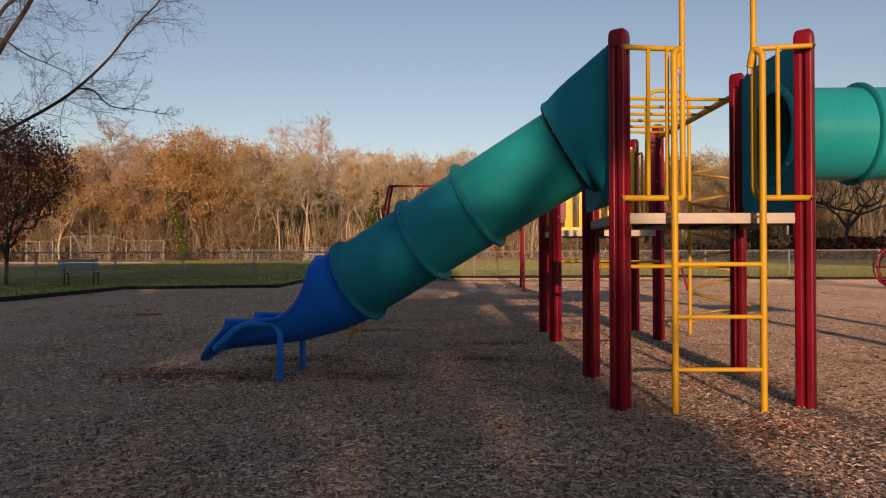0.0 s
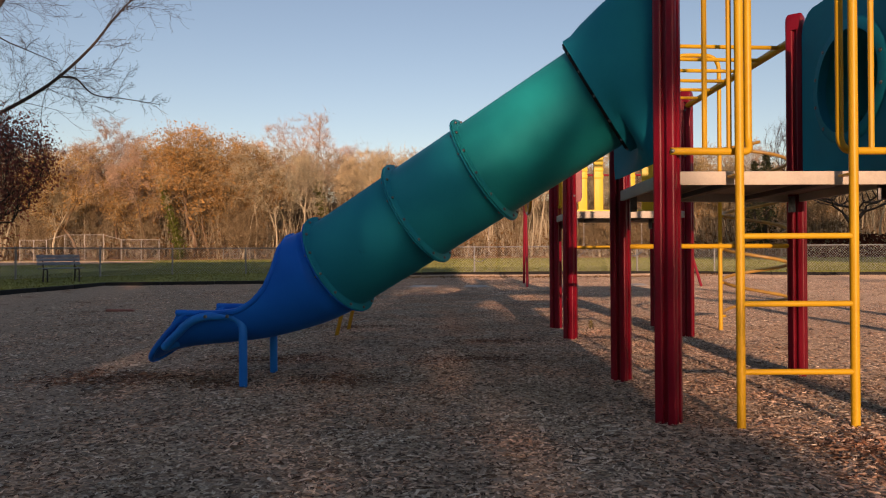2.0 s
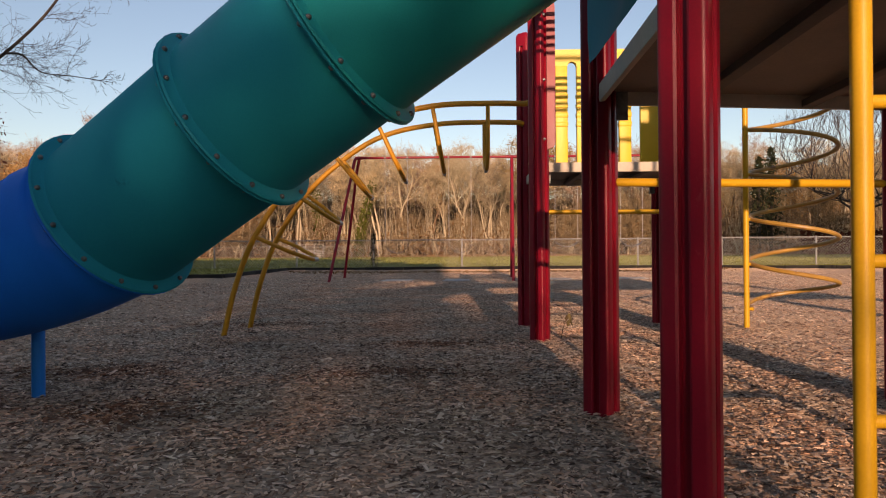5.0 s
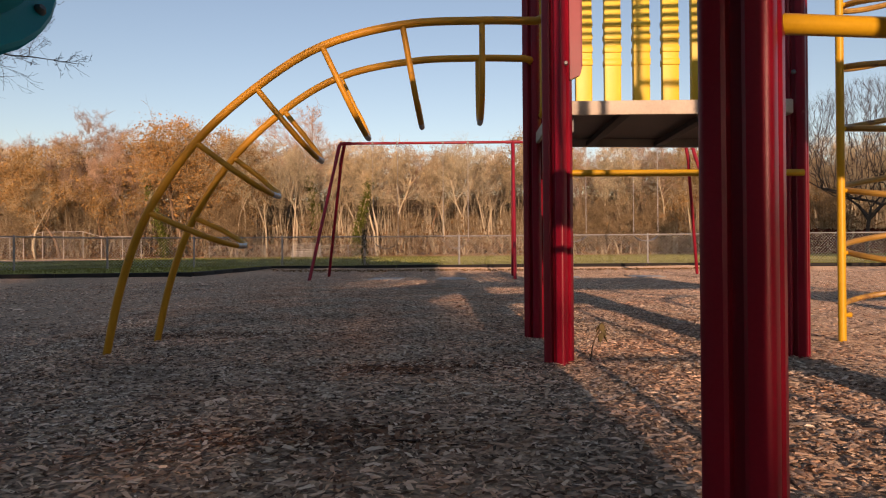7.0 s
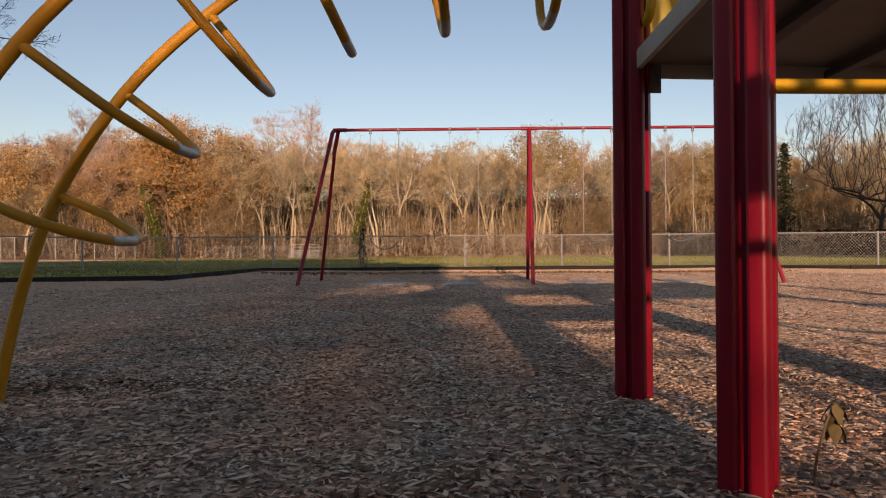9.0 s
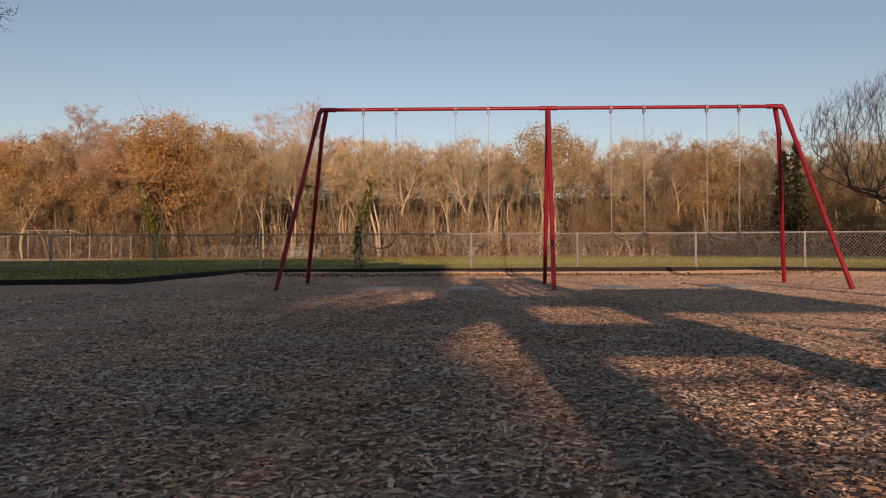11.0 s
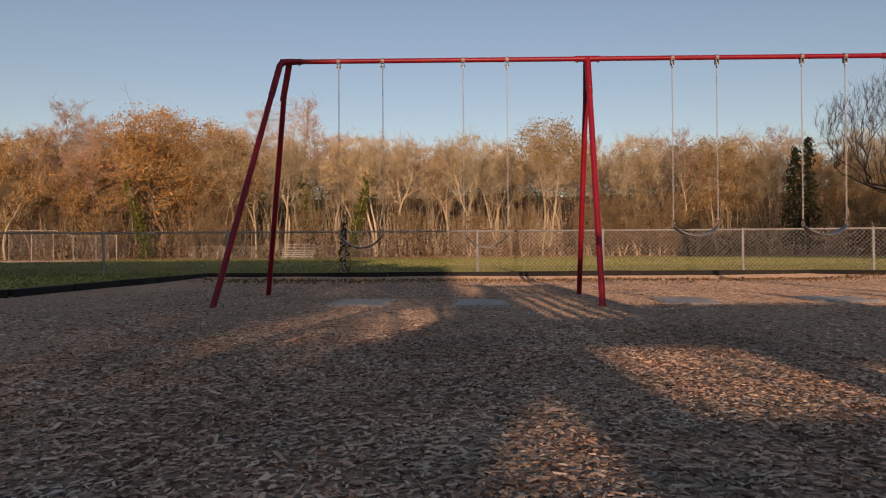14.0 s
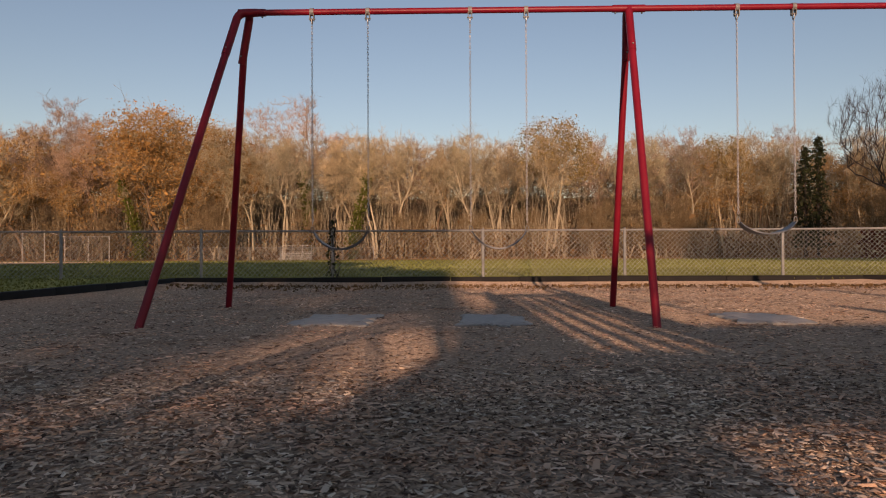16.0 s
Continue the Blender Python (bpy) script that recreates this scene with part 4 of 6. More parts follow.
# ---- swing set ----
swing_set = thing("swing_set", (2.05, 16.71, 0), "tall red pipe swing frame with three splayed leg pairs", "swing set")
BAR_Y, BAR_Z = 16.65, 2.662
tops = ((-1.33, -1.755, -1.75), (2.087, 2.012, 2.145), (5.56, 5.99, 6.02))
bm = bmesh.new()
tube(bm, [(tops[0][0] + 0.08, BAR_Y, BAR_Z), (tops[2][0] - 0.08, BAR_Y, BAR_Z)], 0.0265, 14)
part("top_bar", bm, RED_PIPE, swing_set)
for tx, nx, fx in tops:
    for bx, by in ((nx, 15.60), (fx, 17.60)):
        end = abs(tx - 2.087) > 1
        inward = Vector((1 if tx < 0 else -1, 0, 0)) * end
        s = 1 if by > BAR_Y else -1
        # the rear leg leaves the bar a hand's width further in than the front one
        top = Vector((tx, BAR_Y, BAR_Z)) + (inward * 0.055 if s > 0 else Vector())
        foot = Vector((bx, by, -0.1))
        elbow = top.lerp(foot, 0.15)
        if s > 0:
            pts = bent([Vector((top.x, BAR_Y, BAR_Z)) + inward * 0.03, top + Vector((0, 0.075, -0.015)) + inward * 0.02, elbow], 0.07, 6)
        else:
            pts = bent([top + inward * 0.17, top, elbow], 0.075, 7) if end else [top, elbow]
        bm = bmesh.new()
        tube(bm, pts, 0.0355, 12)
        yoke = part("leg_fitting", bm, RED_PIPE, swing_set, "thicker curved leg fitting")
        bm = bmesh.new()
        tube(bm, [pts[-1].lerp(pts[-2], 0.3), foot], 0.0315, 12)
        part("leg", bm, RED_PIPE, swing_set)
        bolt(yoke, pts[-1].lerp(top, 0.14) + Vector((0, -0.035, 0)), Vector((0, -1, 0)), 0.008)
    bm = bmesh.new()
    tube(bm, [(tx - 0.14 if tx > -1 else tx + 0.06, BAR_Y, BAR_Z), (tx + 0.14 if tx < 5 else tx - 0.06, BAR_Y, BAR_Z)] if end is False else [(tx, BAR_Y, BAR_Z), (tx + (0.24 if tx < 0 else -0.24), BAR_Y, BAR_Z)], 0.0325, 14)
    sleeve = part("bar_sleeve", bm, RED_PIPE, swing_set)
    for dx in ((-0.115, 0.115) if end is False else ((0.21,) if tx < 0 else (-0.21,))):
        bolt(sleeve, Vector((tx + dx, BAR_Y, BAR_Z - 0.034)), Vector((0, 0, -1)), 0.009)


def chain_mesh(length):
    """A straight hanging chain of oval links, downward from the origin."""
    bm = bmesh.new()
    pitch, n = 0.0235, int(length / 0.0235)
    for k in range(n):
        z = -k * pitch - 0.014
        turn = k % 2
        pts = []
        for j in range(8):
            a = j * math.tau / 8
            u, w = 0.0078 * math.cos(a), 0.0155 * math.sin(a)
            pts.append((u, 0, z + w) if turn else (0, u, z + w))
        tube(bm, pts, 0.0027, 3, closed=True)
    return bm


def swing(xa, xb, z_end, sag, label):
    cx = (xa + xb) / 2
    s = thing("swing", (cx, BAR_Y, z_end), label, "swing", "swings on the frame")
    for x in (xa, xb):
        bm = bmesh.new()
        # a clamp round the bar with two cheeks and a pin below it
        band = [(x + dx, rr) for dx, rr in ((-0.017, 0.0275), (-0.017, 0.0325), (0.017, 0.0325), (0.017, 0.0275))]
        loft(bm, [[(bx, BAR_Y + rr * math.cos(j * math.tau / 20), BAR_Z + rr * math.sin(j * math.tau / 20)) for j in range(20)] for bx, rr in band + band[:1]])
        for dx in (-0.019, 0.013):
            prism(bm, [(-0.024, -0.020), (0.024, -0.020), (0.021, -0.066), (0.010, -0.080), (-0.010, -0.080), (-0.021, -0.066)], x + dx, x + dx + 0.006, lambda u, w, k: (k, BAR_Y + u, BAR_Z + w))
        tube(bm, [(x - 0.026, BAR_Y, BAR_Z - 0.062), (x + 0.026, BAR_Y, BAR_Z - 0.062)], 0.007, 8)
        h = part("hanger", bm, GALV, s, "galvanised swing hanger clamp")
        bm = bmesh.new()
        tube(bm, [(x, BAR_Y + 0.019 * math.cos(j * math.tau / 12), BAR_Z - 0.085 + 0.026 * math.sin(j * math.tau / 12)) for j in range(12)], 0.005, 6, closed=True)
        part("clevis", bm, CHAIN, h)
        bm = chain_mesh(BAR_Z - 0.10 - z_end - 0.04)
        bmesh.ops.translate(bm, verts=bm.verts, vec=(x, BAR_Y, BAR_Z - 0.10))
        part("chain", bm, CHAIN, s, smooth=60)
        bm = bmesh.new()
        tube(bm, [(x + 0.014 * math.cos(j * math.tau / 10), BAR_Y, z_end + 0.028 * math.sin(j * math.tau / 10)) for j in range(10)], 0.0045, 6, closed=True)
        part("shackle", bm, GALV, s)
    bm = bmesh.new()
    rings = []
    for k in range(17):
        t = k / 16
        x = xa + (xb - xa) * (0.02 + 0.96 * t)
        z = z_end - 0.03 - sag * (1 - (2 * t - 1) ** 2) ** 0.8
        w = 0.075 * (0.45 + 0.55 * min(1, 5 * min(t, 1 - t)))
        rings.append([(x, BAR_Y - w, z), (x, BAR_Y + w, z), (x, BAR_Y + w, z + 0.014), (x, BAR_Y - w, z + 0.014)])
    loft(bm, rings, caps=True)
    part("belt_seat", bm, BELT, s, smooth=40)
    return s


swing(-0.681, -0.190, 0.750, 0.15, "belt swing with black seat on long chains")
swing(0.706, 1.195, 0.750, 0.15, "belt swing with black seat on long chains")
swing(3.020, 3.510, 0.815, 0.10, "belt swing with grey seat hanging a little higher")
swing(4.440, 4.915, 0.815, 0.10, "belt swing with grey seat hanging a little higher")


def wear_mat(x0, x1, y0, y1, seed, label):
    """A rubber mat half swallowed by mulch: ragged outline, slightly domed."""
    rnd = random.Random(seed)
    bm = bmesh.new()
    n = 60
    out = []
    for k in range(n):
        a = k * math.tau / n
        ca, sa = math.cos(a), math.sin(a)
        q = 1 / max(abs(ca), abs(sa)) ** 0.75
        j = 0.90 + 0.34 * noise.noise((ca * 2.3, sa * 2.3, seed * 3.7)) + 0.22 * noise.noise((ca * 6.1, sa * 6.1, seed * 1.9)) + rnd.uniform(-0.06, 0.03)
        out.append(((x0 + x1) / 2 + (x1 - x0) / 2 * min(1.05, max(-1.05, ca * q)) * j, (y0 + y1) / 2 + (y1 - y0) / 2 * min(1.05, max(-1.05, sa * q)) * j))
    z = bed_height((x0 + x1) / 2, (y0 + y1) / 2)
    rings = []
    for k, h in ((1.0, -0.02), (0.99, 0.012), (0.93, 0.020), (0.5, 0.022)):
        rings.append([((x0 + x1) / 2 + (x - (x0 + x1) / 2) * k, (y0 + y1) / 2 + (y - (y0 + y1) / 2) * k, z + h + 0.006 * noise.noise((x * 4, y * 4, seed))) for x, y in out])
    loft(bm, rings, caps=True)
    return tagged(part("wear_mat", bm, MAT_PAD, smooth=40), label, "rubber mat", "mats under the swings")


wear_mat(-0.74, -0.05, 15.70, 16.65, 1, "grey rubber mat, half buried in mulch, curled edge")
wear_mat(0.60, 1.14, 15.70, 16.65, 2, "grey rubber mat, half buried in mulch")
wear_mat(2.66, 3.28, 15.7, 16.6, 3, "grey rubber mat in sunlit mulch")
wear_mat(4.25, 4.9, 15.7, 16.6, 4, "grey rubber mat in sunlit mulch")

# ---- chain-link fences ----
def fence(points, height, base, label, mesh=0.088, wire=0.0036, post_r=0.028, rail=True, bright=GALV):
    """A chain-link fence along the points: posts, top rail, woven wire."""
    pts = [Vector((*p, base)) for p in points]
    fn = thing("chain_link_fence", pts[0], label, "fence")
    for p in pts:
        bm = bmesh.new()
        tube(bm, [p + Vector((0, 0, -0.15)), p + Vector((0, 0, height + 0.02)), p + Vector((0, 0, height + 0.045))], post_r, 8, radii=[post_r, post_r, post_r * 0.5])
        part("post", bm, bright, fn)
    for a, b in zip(pts, pts[1:]):
        if rail:
            bm = bmesh.new()
            tube(bm, [a + Vector((0, 0, height)), b + Vector((0, 0, height))], 0.020, 8)
            part("top_rail", bm, bright, fn)
        L = (b - a).length
        h = height - 0.02
        d = (b - a) / L
        out = d.cross(Vector((0, 0, 1))) * wire
        vs, fs = [], []
        k = -h
        while k < L:
            for sgn in (1, -1):
                s0, z0, s1, z1 = k, 0.0, k + h, h
                if s0 < 0:
                    z0, s0 = -k, 0.0
                if s1 > L:
                    z1, s1 = h - (k + h - L), L
                if s1 - s0 > 0.01:
                    if sgn < 0:
                        z0, z1 = h - z0, h - z1
                    p, q = a + d * s0 + Vector((0, 0, z0 + 0.03)), a + d * s1 + Vector((0, 0, z1 + 0.03))
                    w = (q - p).normalized().cross(out.normalized()) * wire
                    o = out * (1 if sgn > 0 else -0.4)
                    i = len(vs)
                    vs += [p + w + o * 0.5, p - w + o * 0.5, p + o * 1.5, q + w + o * 0.5, q - w + o * 0.5, q + o * 1.5]
                    fs += [(i, i + 1, i + 4, i + 3), (i + 1, i + 2, i + 5, i + 4), (i + 2, i, i + 3, i + 5)]
            k += mesh * 1.0
        ob = new("wire_mesh", raw("wire_mesh", [tuple(v) for v in vs], fs, WIRE))
        tagged(ob, "woven diamond wire", kind="stuff")
        under(ob, fn)
    return fn


FENCE_Z = 0.11
fence([(-13.6, 12.6), (-13.0, 14.6), (-12.4, 16.6), (-11.7, 18.6), (-10.3, 20.4), (-8.98, 22.5), (-6.72, 23.1), (-4.13, 23.15), (-1.72, 23.3), (1.08, 23.4), (3.73, 23.45), (6.68, 23.5), (9.22, 23.2), (12.1, 23.1), (15.1, 22.9), (18.3, 22.8), (21.5, 22.7)],
      0.875, FENCE_Z, "waist-high galvanised chain-link fence along the lawn")
# dead creeper on a fence post
vine = thing("vine", (-1.72, 23.3, FENCE_Z), "dark tangled creeper climbing a fence post", "vine")
rv = np.random.default_rng(4)
for k in range(7):
    bm = bmesh.new()
    a0 = rv.uniform(0, math.tau)
    tube(bm, smooth_path([(-1.72 + (0.10 - 0.05 * z) * math.cos(a0 + 2.2 * z + 0.4 * k) + rv.normal() * 0.03, 23.3 + 0.06 * math.sin(a0 + 2.2 * z), FENCE_Z + z) for z in (0, 0.25, 0.5, 0.75, 0.95, 1.0 + 0.05 * k)], 3), 0.008, 5)
    part("stem", bm, BARK_DARK, vine)
nv = 150
vz = rv.beta(1.2, 1.1, nv) * 1.1
va, vr = rv.uniform(0, math.tau, nv), rv.uniform(0.02, 0.12, nv) * (1.15 - 0.5 * vz)
VINE_LEAVES = np.stack([-1.72 + vr * np.cos(va), 23.3 + vr * np.sin(va), FENCE_Z + vz], 1)
# far side of the ball field
far = [(-24.66 + i * 2.92, 74 + 0.02 * i) for i in range(7)]
fence(far, 1.25, GRASS_Z, "low chain-link fence on the far side of the field", mesh=0.22, wire=0.006, post_r=0.035)
fence([(-43.48, 68.3), (-42.12, 68.4), (-40.85, 68.5)], 2.19, GRASS_Z, "pale-posted chain-link wing of the ball field backstop", mesh=0.24, wire=0.005, post_r=0.034, bright=PAINTED_STEEL)
stop = fence([(-39.10, 68.7), (-37.06, 68.7), (-35.11, 68.7)], 2.72, GRASS_Z, "tall chain-link ball field backstop with pale posts", mesh=0.24, wire=0.005, post_r=0.034, bright=PAINTED_STEEL)
for x0, z0, x1, z1 in ((-40.85, 2.19, -39.10, 2.72), (-35.11, 2.72, -33.27, 2.19)):
    bm = bmesh.new()
    tube(bm, [(x0, 68.65, GRASS_Z + z0), (x1, 68.65, GRASS_Z + z1)], 0.026, 6)
    part("sloping_rail", bm, PAINTED_STEEL, stop)
fence([(-33.27, 68.6), (-31.22, 68.6), (-29.38, 68.6)], 2.19, GRASS_Z, "pale-framed chain-link dugout screen", mesh=0.22, wire=0.005, post_r=0.034, bright=PAINTED_STEEL)



# ---- bleachers and bench ----
def bleacher(x, y, turn):
    b = thing("bleacher", (0, 0, 0), "pale aluminium bleacher at the edge of the field", "bleacher")
    for k in range(4):
        bm = bmesh.new()
        box(bm, (-1.9, k * 0.55, 0.28 + k * 0.28), (1.9, k * 0.55 + 0.26, 0.33 + k * 0.28), 0.01)
        part("seat_plank", bm, ALUMINIUM, b)
        bm = bmesh.new()
        box(bm, (-1.9, k * 0.55 + 0.30, 0.08 + k * 0.28), (1.9, k * 0.55 + 0.52, 0.12 + k * 0.28), 0.01)
        part("foot_plank", bm, ALUMINIUM, b)
    for x0 in (-1.7, -0.6, 0.6, 1.7):
        bm = bmesh.new()
        tube(bm, [(x0, 0.05, 0), (x0, 2.0, 1.15)], 0.03, 6)
        tube(bm, [(x0, 2.0, 0), (x0, 2.0, 2.0)], 0.025, 6)
        tube(bm, [(x0, 1.0, 0), (x0, 1.0, 0.65)], 0.025, 6)
        part("frame", bm, ALUMINIUM, b)
    bm = bmesh.new()
    tube(bm, [(-1.7, 2.0, 2.0), (1.7, 2.0, 2.0)], 0.03, 6)
    tube(bm, [(-1.7, 2.0, 1.55), (1.7, 2.0, 1.55)], 0.02, 6)
    part("guard_rail", bm, ALUMINIUM, b)
    b.matrix_basis = pose(x, y, GRASS_Z, 0, 0, turn) @ Matrix.Diagonal((0.85, 0.85, 0.74, 1))
    return b


bleacher(-15.2, 76.5, 4)

bench = thing("park_bench", (0, 0, 0), "weathered blue-grey slatted park bench on thin legs", "bench")
for k in range(3):
    bm = bmesh.new()
    box(bm, (-0.62, -0.21 + k * 0.14, 0.42), (0.62, -0.09 + k * 0.14, 0.455), 0.006)
    part("seat_slat", bm, BENCH_SLAT, bench)
for k in range(3):
    bm = bmesh.new()
    box(bm, (-0.62, 0.25 + k * 0.03, 0.53 + k * 0.115), (0.62, 0.285 + k * 0.03, 0.63 + k * 0.115), 0.006)
    part("back_slat", bm, BENCH_SLAT, bench)
for x in (-0.45, 0.45):
    bm = bmesh.new()
    tube(bm, bent([(x, -0.2, 0), (x, -0.2, 0.405), (x, 0.22, 0.405), (x, 0.36, 0.87)], 0.04, 4), 0.022, 8)
    tube(bm, [(x, 0.2, 0.405), (x, 0.26, 0.0)], 0.022, 8)
    part("leg", bm, BARK_DARK, bench, "dark metal bench leg")
bench.matrix_basis = pose(-9.5, 17.0, GRASS_Z, 0, 0, 46) @ Matrix.Scale(0.80, 4)

# ---- red globe climber ----
globe = thing("globe_climber", (11.2, 16.1, 0), "red tubular globe-shaped climber on the mulch", "climber")
for k in range(5):
    a = math.pi * k / 5
    bm = bmesh.new()
    tube(bm, [(11.35 + 0.56 * math.cos(t) * math.cos(a), 16.1 + 0.56 * math.cos(t) * math.sin(a), 0.55 + 0.56 * math.sin(t)) for t in [j * math.tau / 28 for j in range(28)]], 0.02, 8, closed=True)
    part("hoop", bm, RED_PIPE, globe)
for z in (0.22, 0.55, 0.88):
    r = math.sqrt(0.56 ** 2 - (z - 0.55) ** 2)
    bm = bmesh.new()
    tube(bm, [(11.35 + r * math.cos(t), 16.1 + r * math.sin(t), z) for t in [j * math.tau / 28 for j in range(28)]], 0.018, 8, closed=True)
    part("ring", bm, RED_PIPE, globe)

# ---- small things on the mulch ----
bm = bmesh.new()
box(bm, (-0.18, -0.045, 0.0), (0.18, 0.045, 0.035), 0.008, pose(-4.36, 9.55, bed_height(-4.36, 9.55), 0, 2, 8))
tagged(part("board_offcut", bm, BOARD), "short reddish weathered board lying on the mulch", "board")


def sapling(x, y):
    s = thing("sapling", (x, y, 0), "thin weed sapling with a few drooping brownish-green leaves", "weed")
    z0 = bed_height(x, y)
    top = Vector((x + 0.055, y + 0.01, z0 + 0.165))
    bm = bmesh.new()
    tube(bm, smooth_path([(x, y, z0 - 0.02), (x + 0.015, y, z0 + 0.07), (x + 0.04, y + 0.01, z0 + 0.13), top], 4), 0.003, 5, radii=None)
    part("stem", bm, BARK_BROWN, s)
    rnd = random.Random(3)
    for k in range(9):
        a = k * 2.4
        bm = bmesh.new()
        c = top + Vector((0, 0, -0.02 * (k // 3)))
        d = Vector((math.cos(a), math.sin(a), -0.25 - rnd.random() * 0.6)).normalized()
        sd = d.cross(Vector((0, 0, 1))).normalized()
        L = rnd.uniform(0.022, 0.036)
        rings = []
        for t, w in ((0, 0.002), (0.25, 0.010), (0.55, 0.013), (0.85, 0.006), (1, 0.001)):
            p = c + d * L * t + Vector((0, 0, -0.03 * t * t))
            rings.append([p - sd * w, p + Vector((0, 0, 0.004)), p + sd * w])
        loft(bm, rings, closed=False)
        part("leaf", bm, LEAF_WEED, s)


sapling(1.475, 6.30)


# ---- trees ----
def prisms(segs, sides):
    """Vertices and quads of tapered sticks (p, q, rp, rq)."""
    P = np.array([s[0] for s in segs]); Q = np.array([s[1] for s in segs])
    rp = np.array([s[2] for s in segs]); rq = np.array([s[3] for s in segs])
    d = Q - P
    d /= np.maximum(np.linalg.norm(d, axis=1, keepdims=True), 1e-6)
    ref = np.where(np.abs(d[:, 2:3]) > 0.9, np.array([[1.0, 0, 0]]), np.array([[0, 0, 1.0]]))
    u = np.cross(d, ref)
    u /= np.linalg.norm(u, axis=1, keepdims=True)
    w = np.cross(d, u)
    n = len(segs)
    v = np.zeros((n, 2 * sides, 3))
    for k in range(sides):
        a = k * math.tau / sides
        o = u * math.cos(a) + w * math.sin(a)
        v[:, k] = P + o * rp[:, None]
        v[:, sides + k] = Q + o * rq[:, None]
    f = np.array([(k, (k + 1) % sides, sides + (k + 1) % sides, sides + k) for k in range(sides)])
    return v.reshape(-1, 3), (f[None] + (np.arange(n) * 2 * sides)[:, None, None]).reshape(-1, 4)


def ribbons(segs, rnd):
    """Flat thin twigs (p, q, rp, rq), turned at random."""
    P = np.array([s[0] for s in segs]); Q = np.array([s[1] for s in segs])
    rp = np.array([s[2] for s in segs])[:, None]; rq = np.array([s[3] for s in segs])[:, None]
    w = np.cross(Q - P, rnd.normal(size=P.shape))
    w /= np.maximum(np.linalg.norm(w, axis=1, keepdims=True), 1e-6)
    v = np.stack([P - w * rp, P + w * rp, Q + w * rq, Q - w * rq], 1)
    return v.reshape(-1, 3), np.arange(4 * len(segs)).reshape(-1, 4)


def sprigs(P, D, r, rnd):
    """Thin twigs from P along D, each one sliver tapering to a point."""
    w = np.cross(D, rnd.normal(size=P.shape))
    w /= np.maximum(np.linalg.norm(w, axis=1, keepdims=True), 1e-6)
    v = np.stack([P - w * r, P + w * r, P + D], 1)
    return v.reshape(-1, 3), np.arange(3 * len(P)).reshape(-1, 3)


def cards(centres, size, rnd):
    """Small crooked leaf quads round the centres."""
    c = np.asarray(centres)
    n = len(c)
    a = rnd.normal(size=(n, 3)); a /= np.linalg.norm(a, axis=1, keepdims=True)
    b = np.cross(a, rnd.normal(size=(n, 3))); b /= np.linalg.norm(b, axis=1, keepdims=True)
    s = size * rnd.lognormal(0, 0.35, n)[:, None]
    v = np.stack([c - a * s, c + b * s * 0.55 + a * s * 0.1, c + a * s, c - b * s * 0.55 - a * s * 0.1], 1)
    return v.reshape(-1, 3), np.arange(4 * n).reshape(-1, 4)


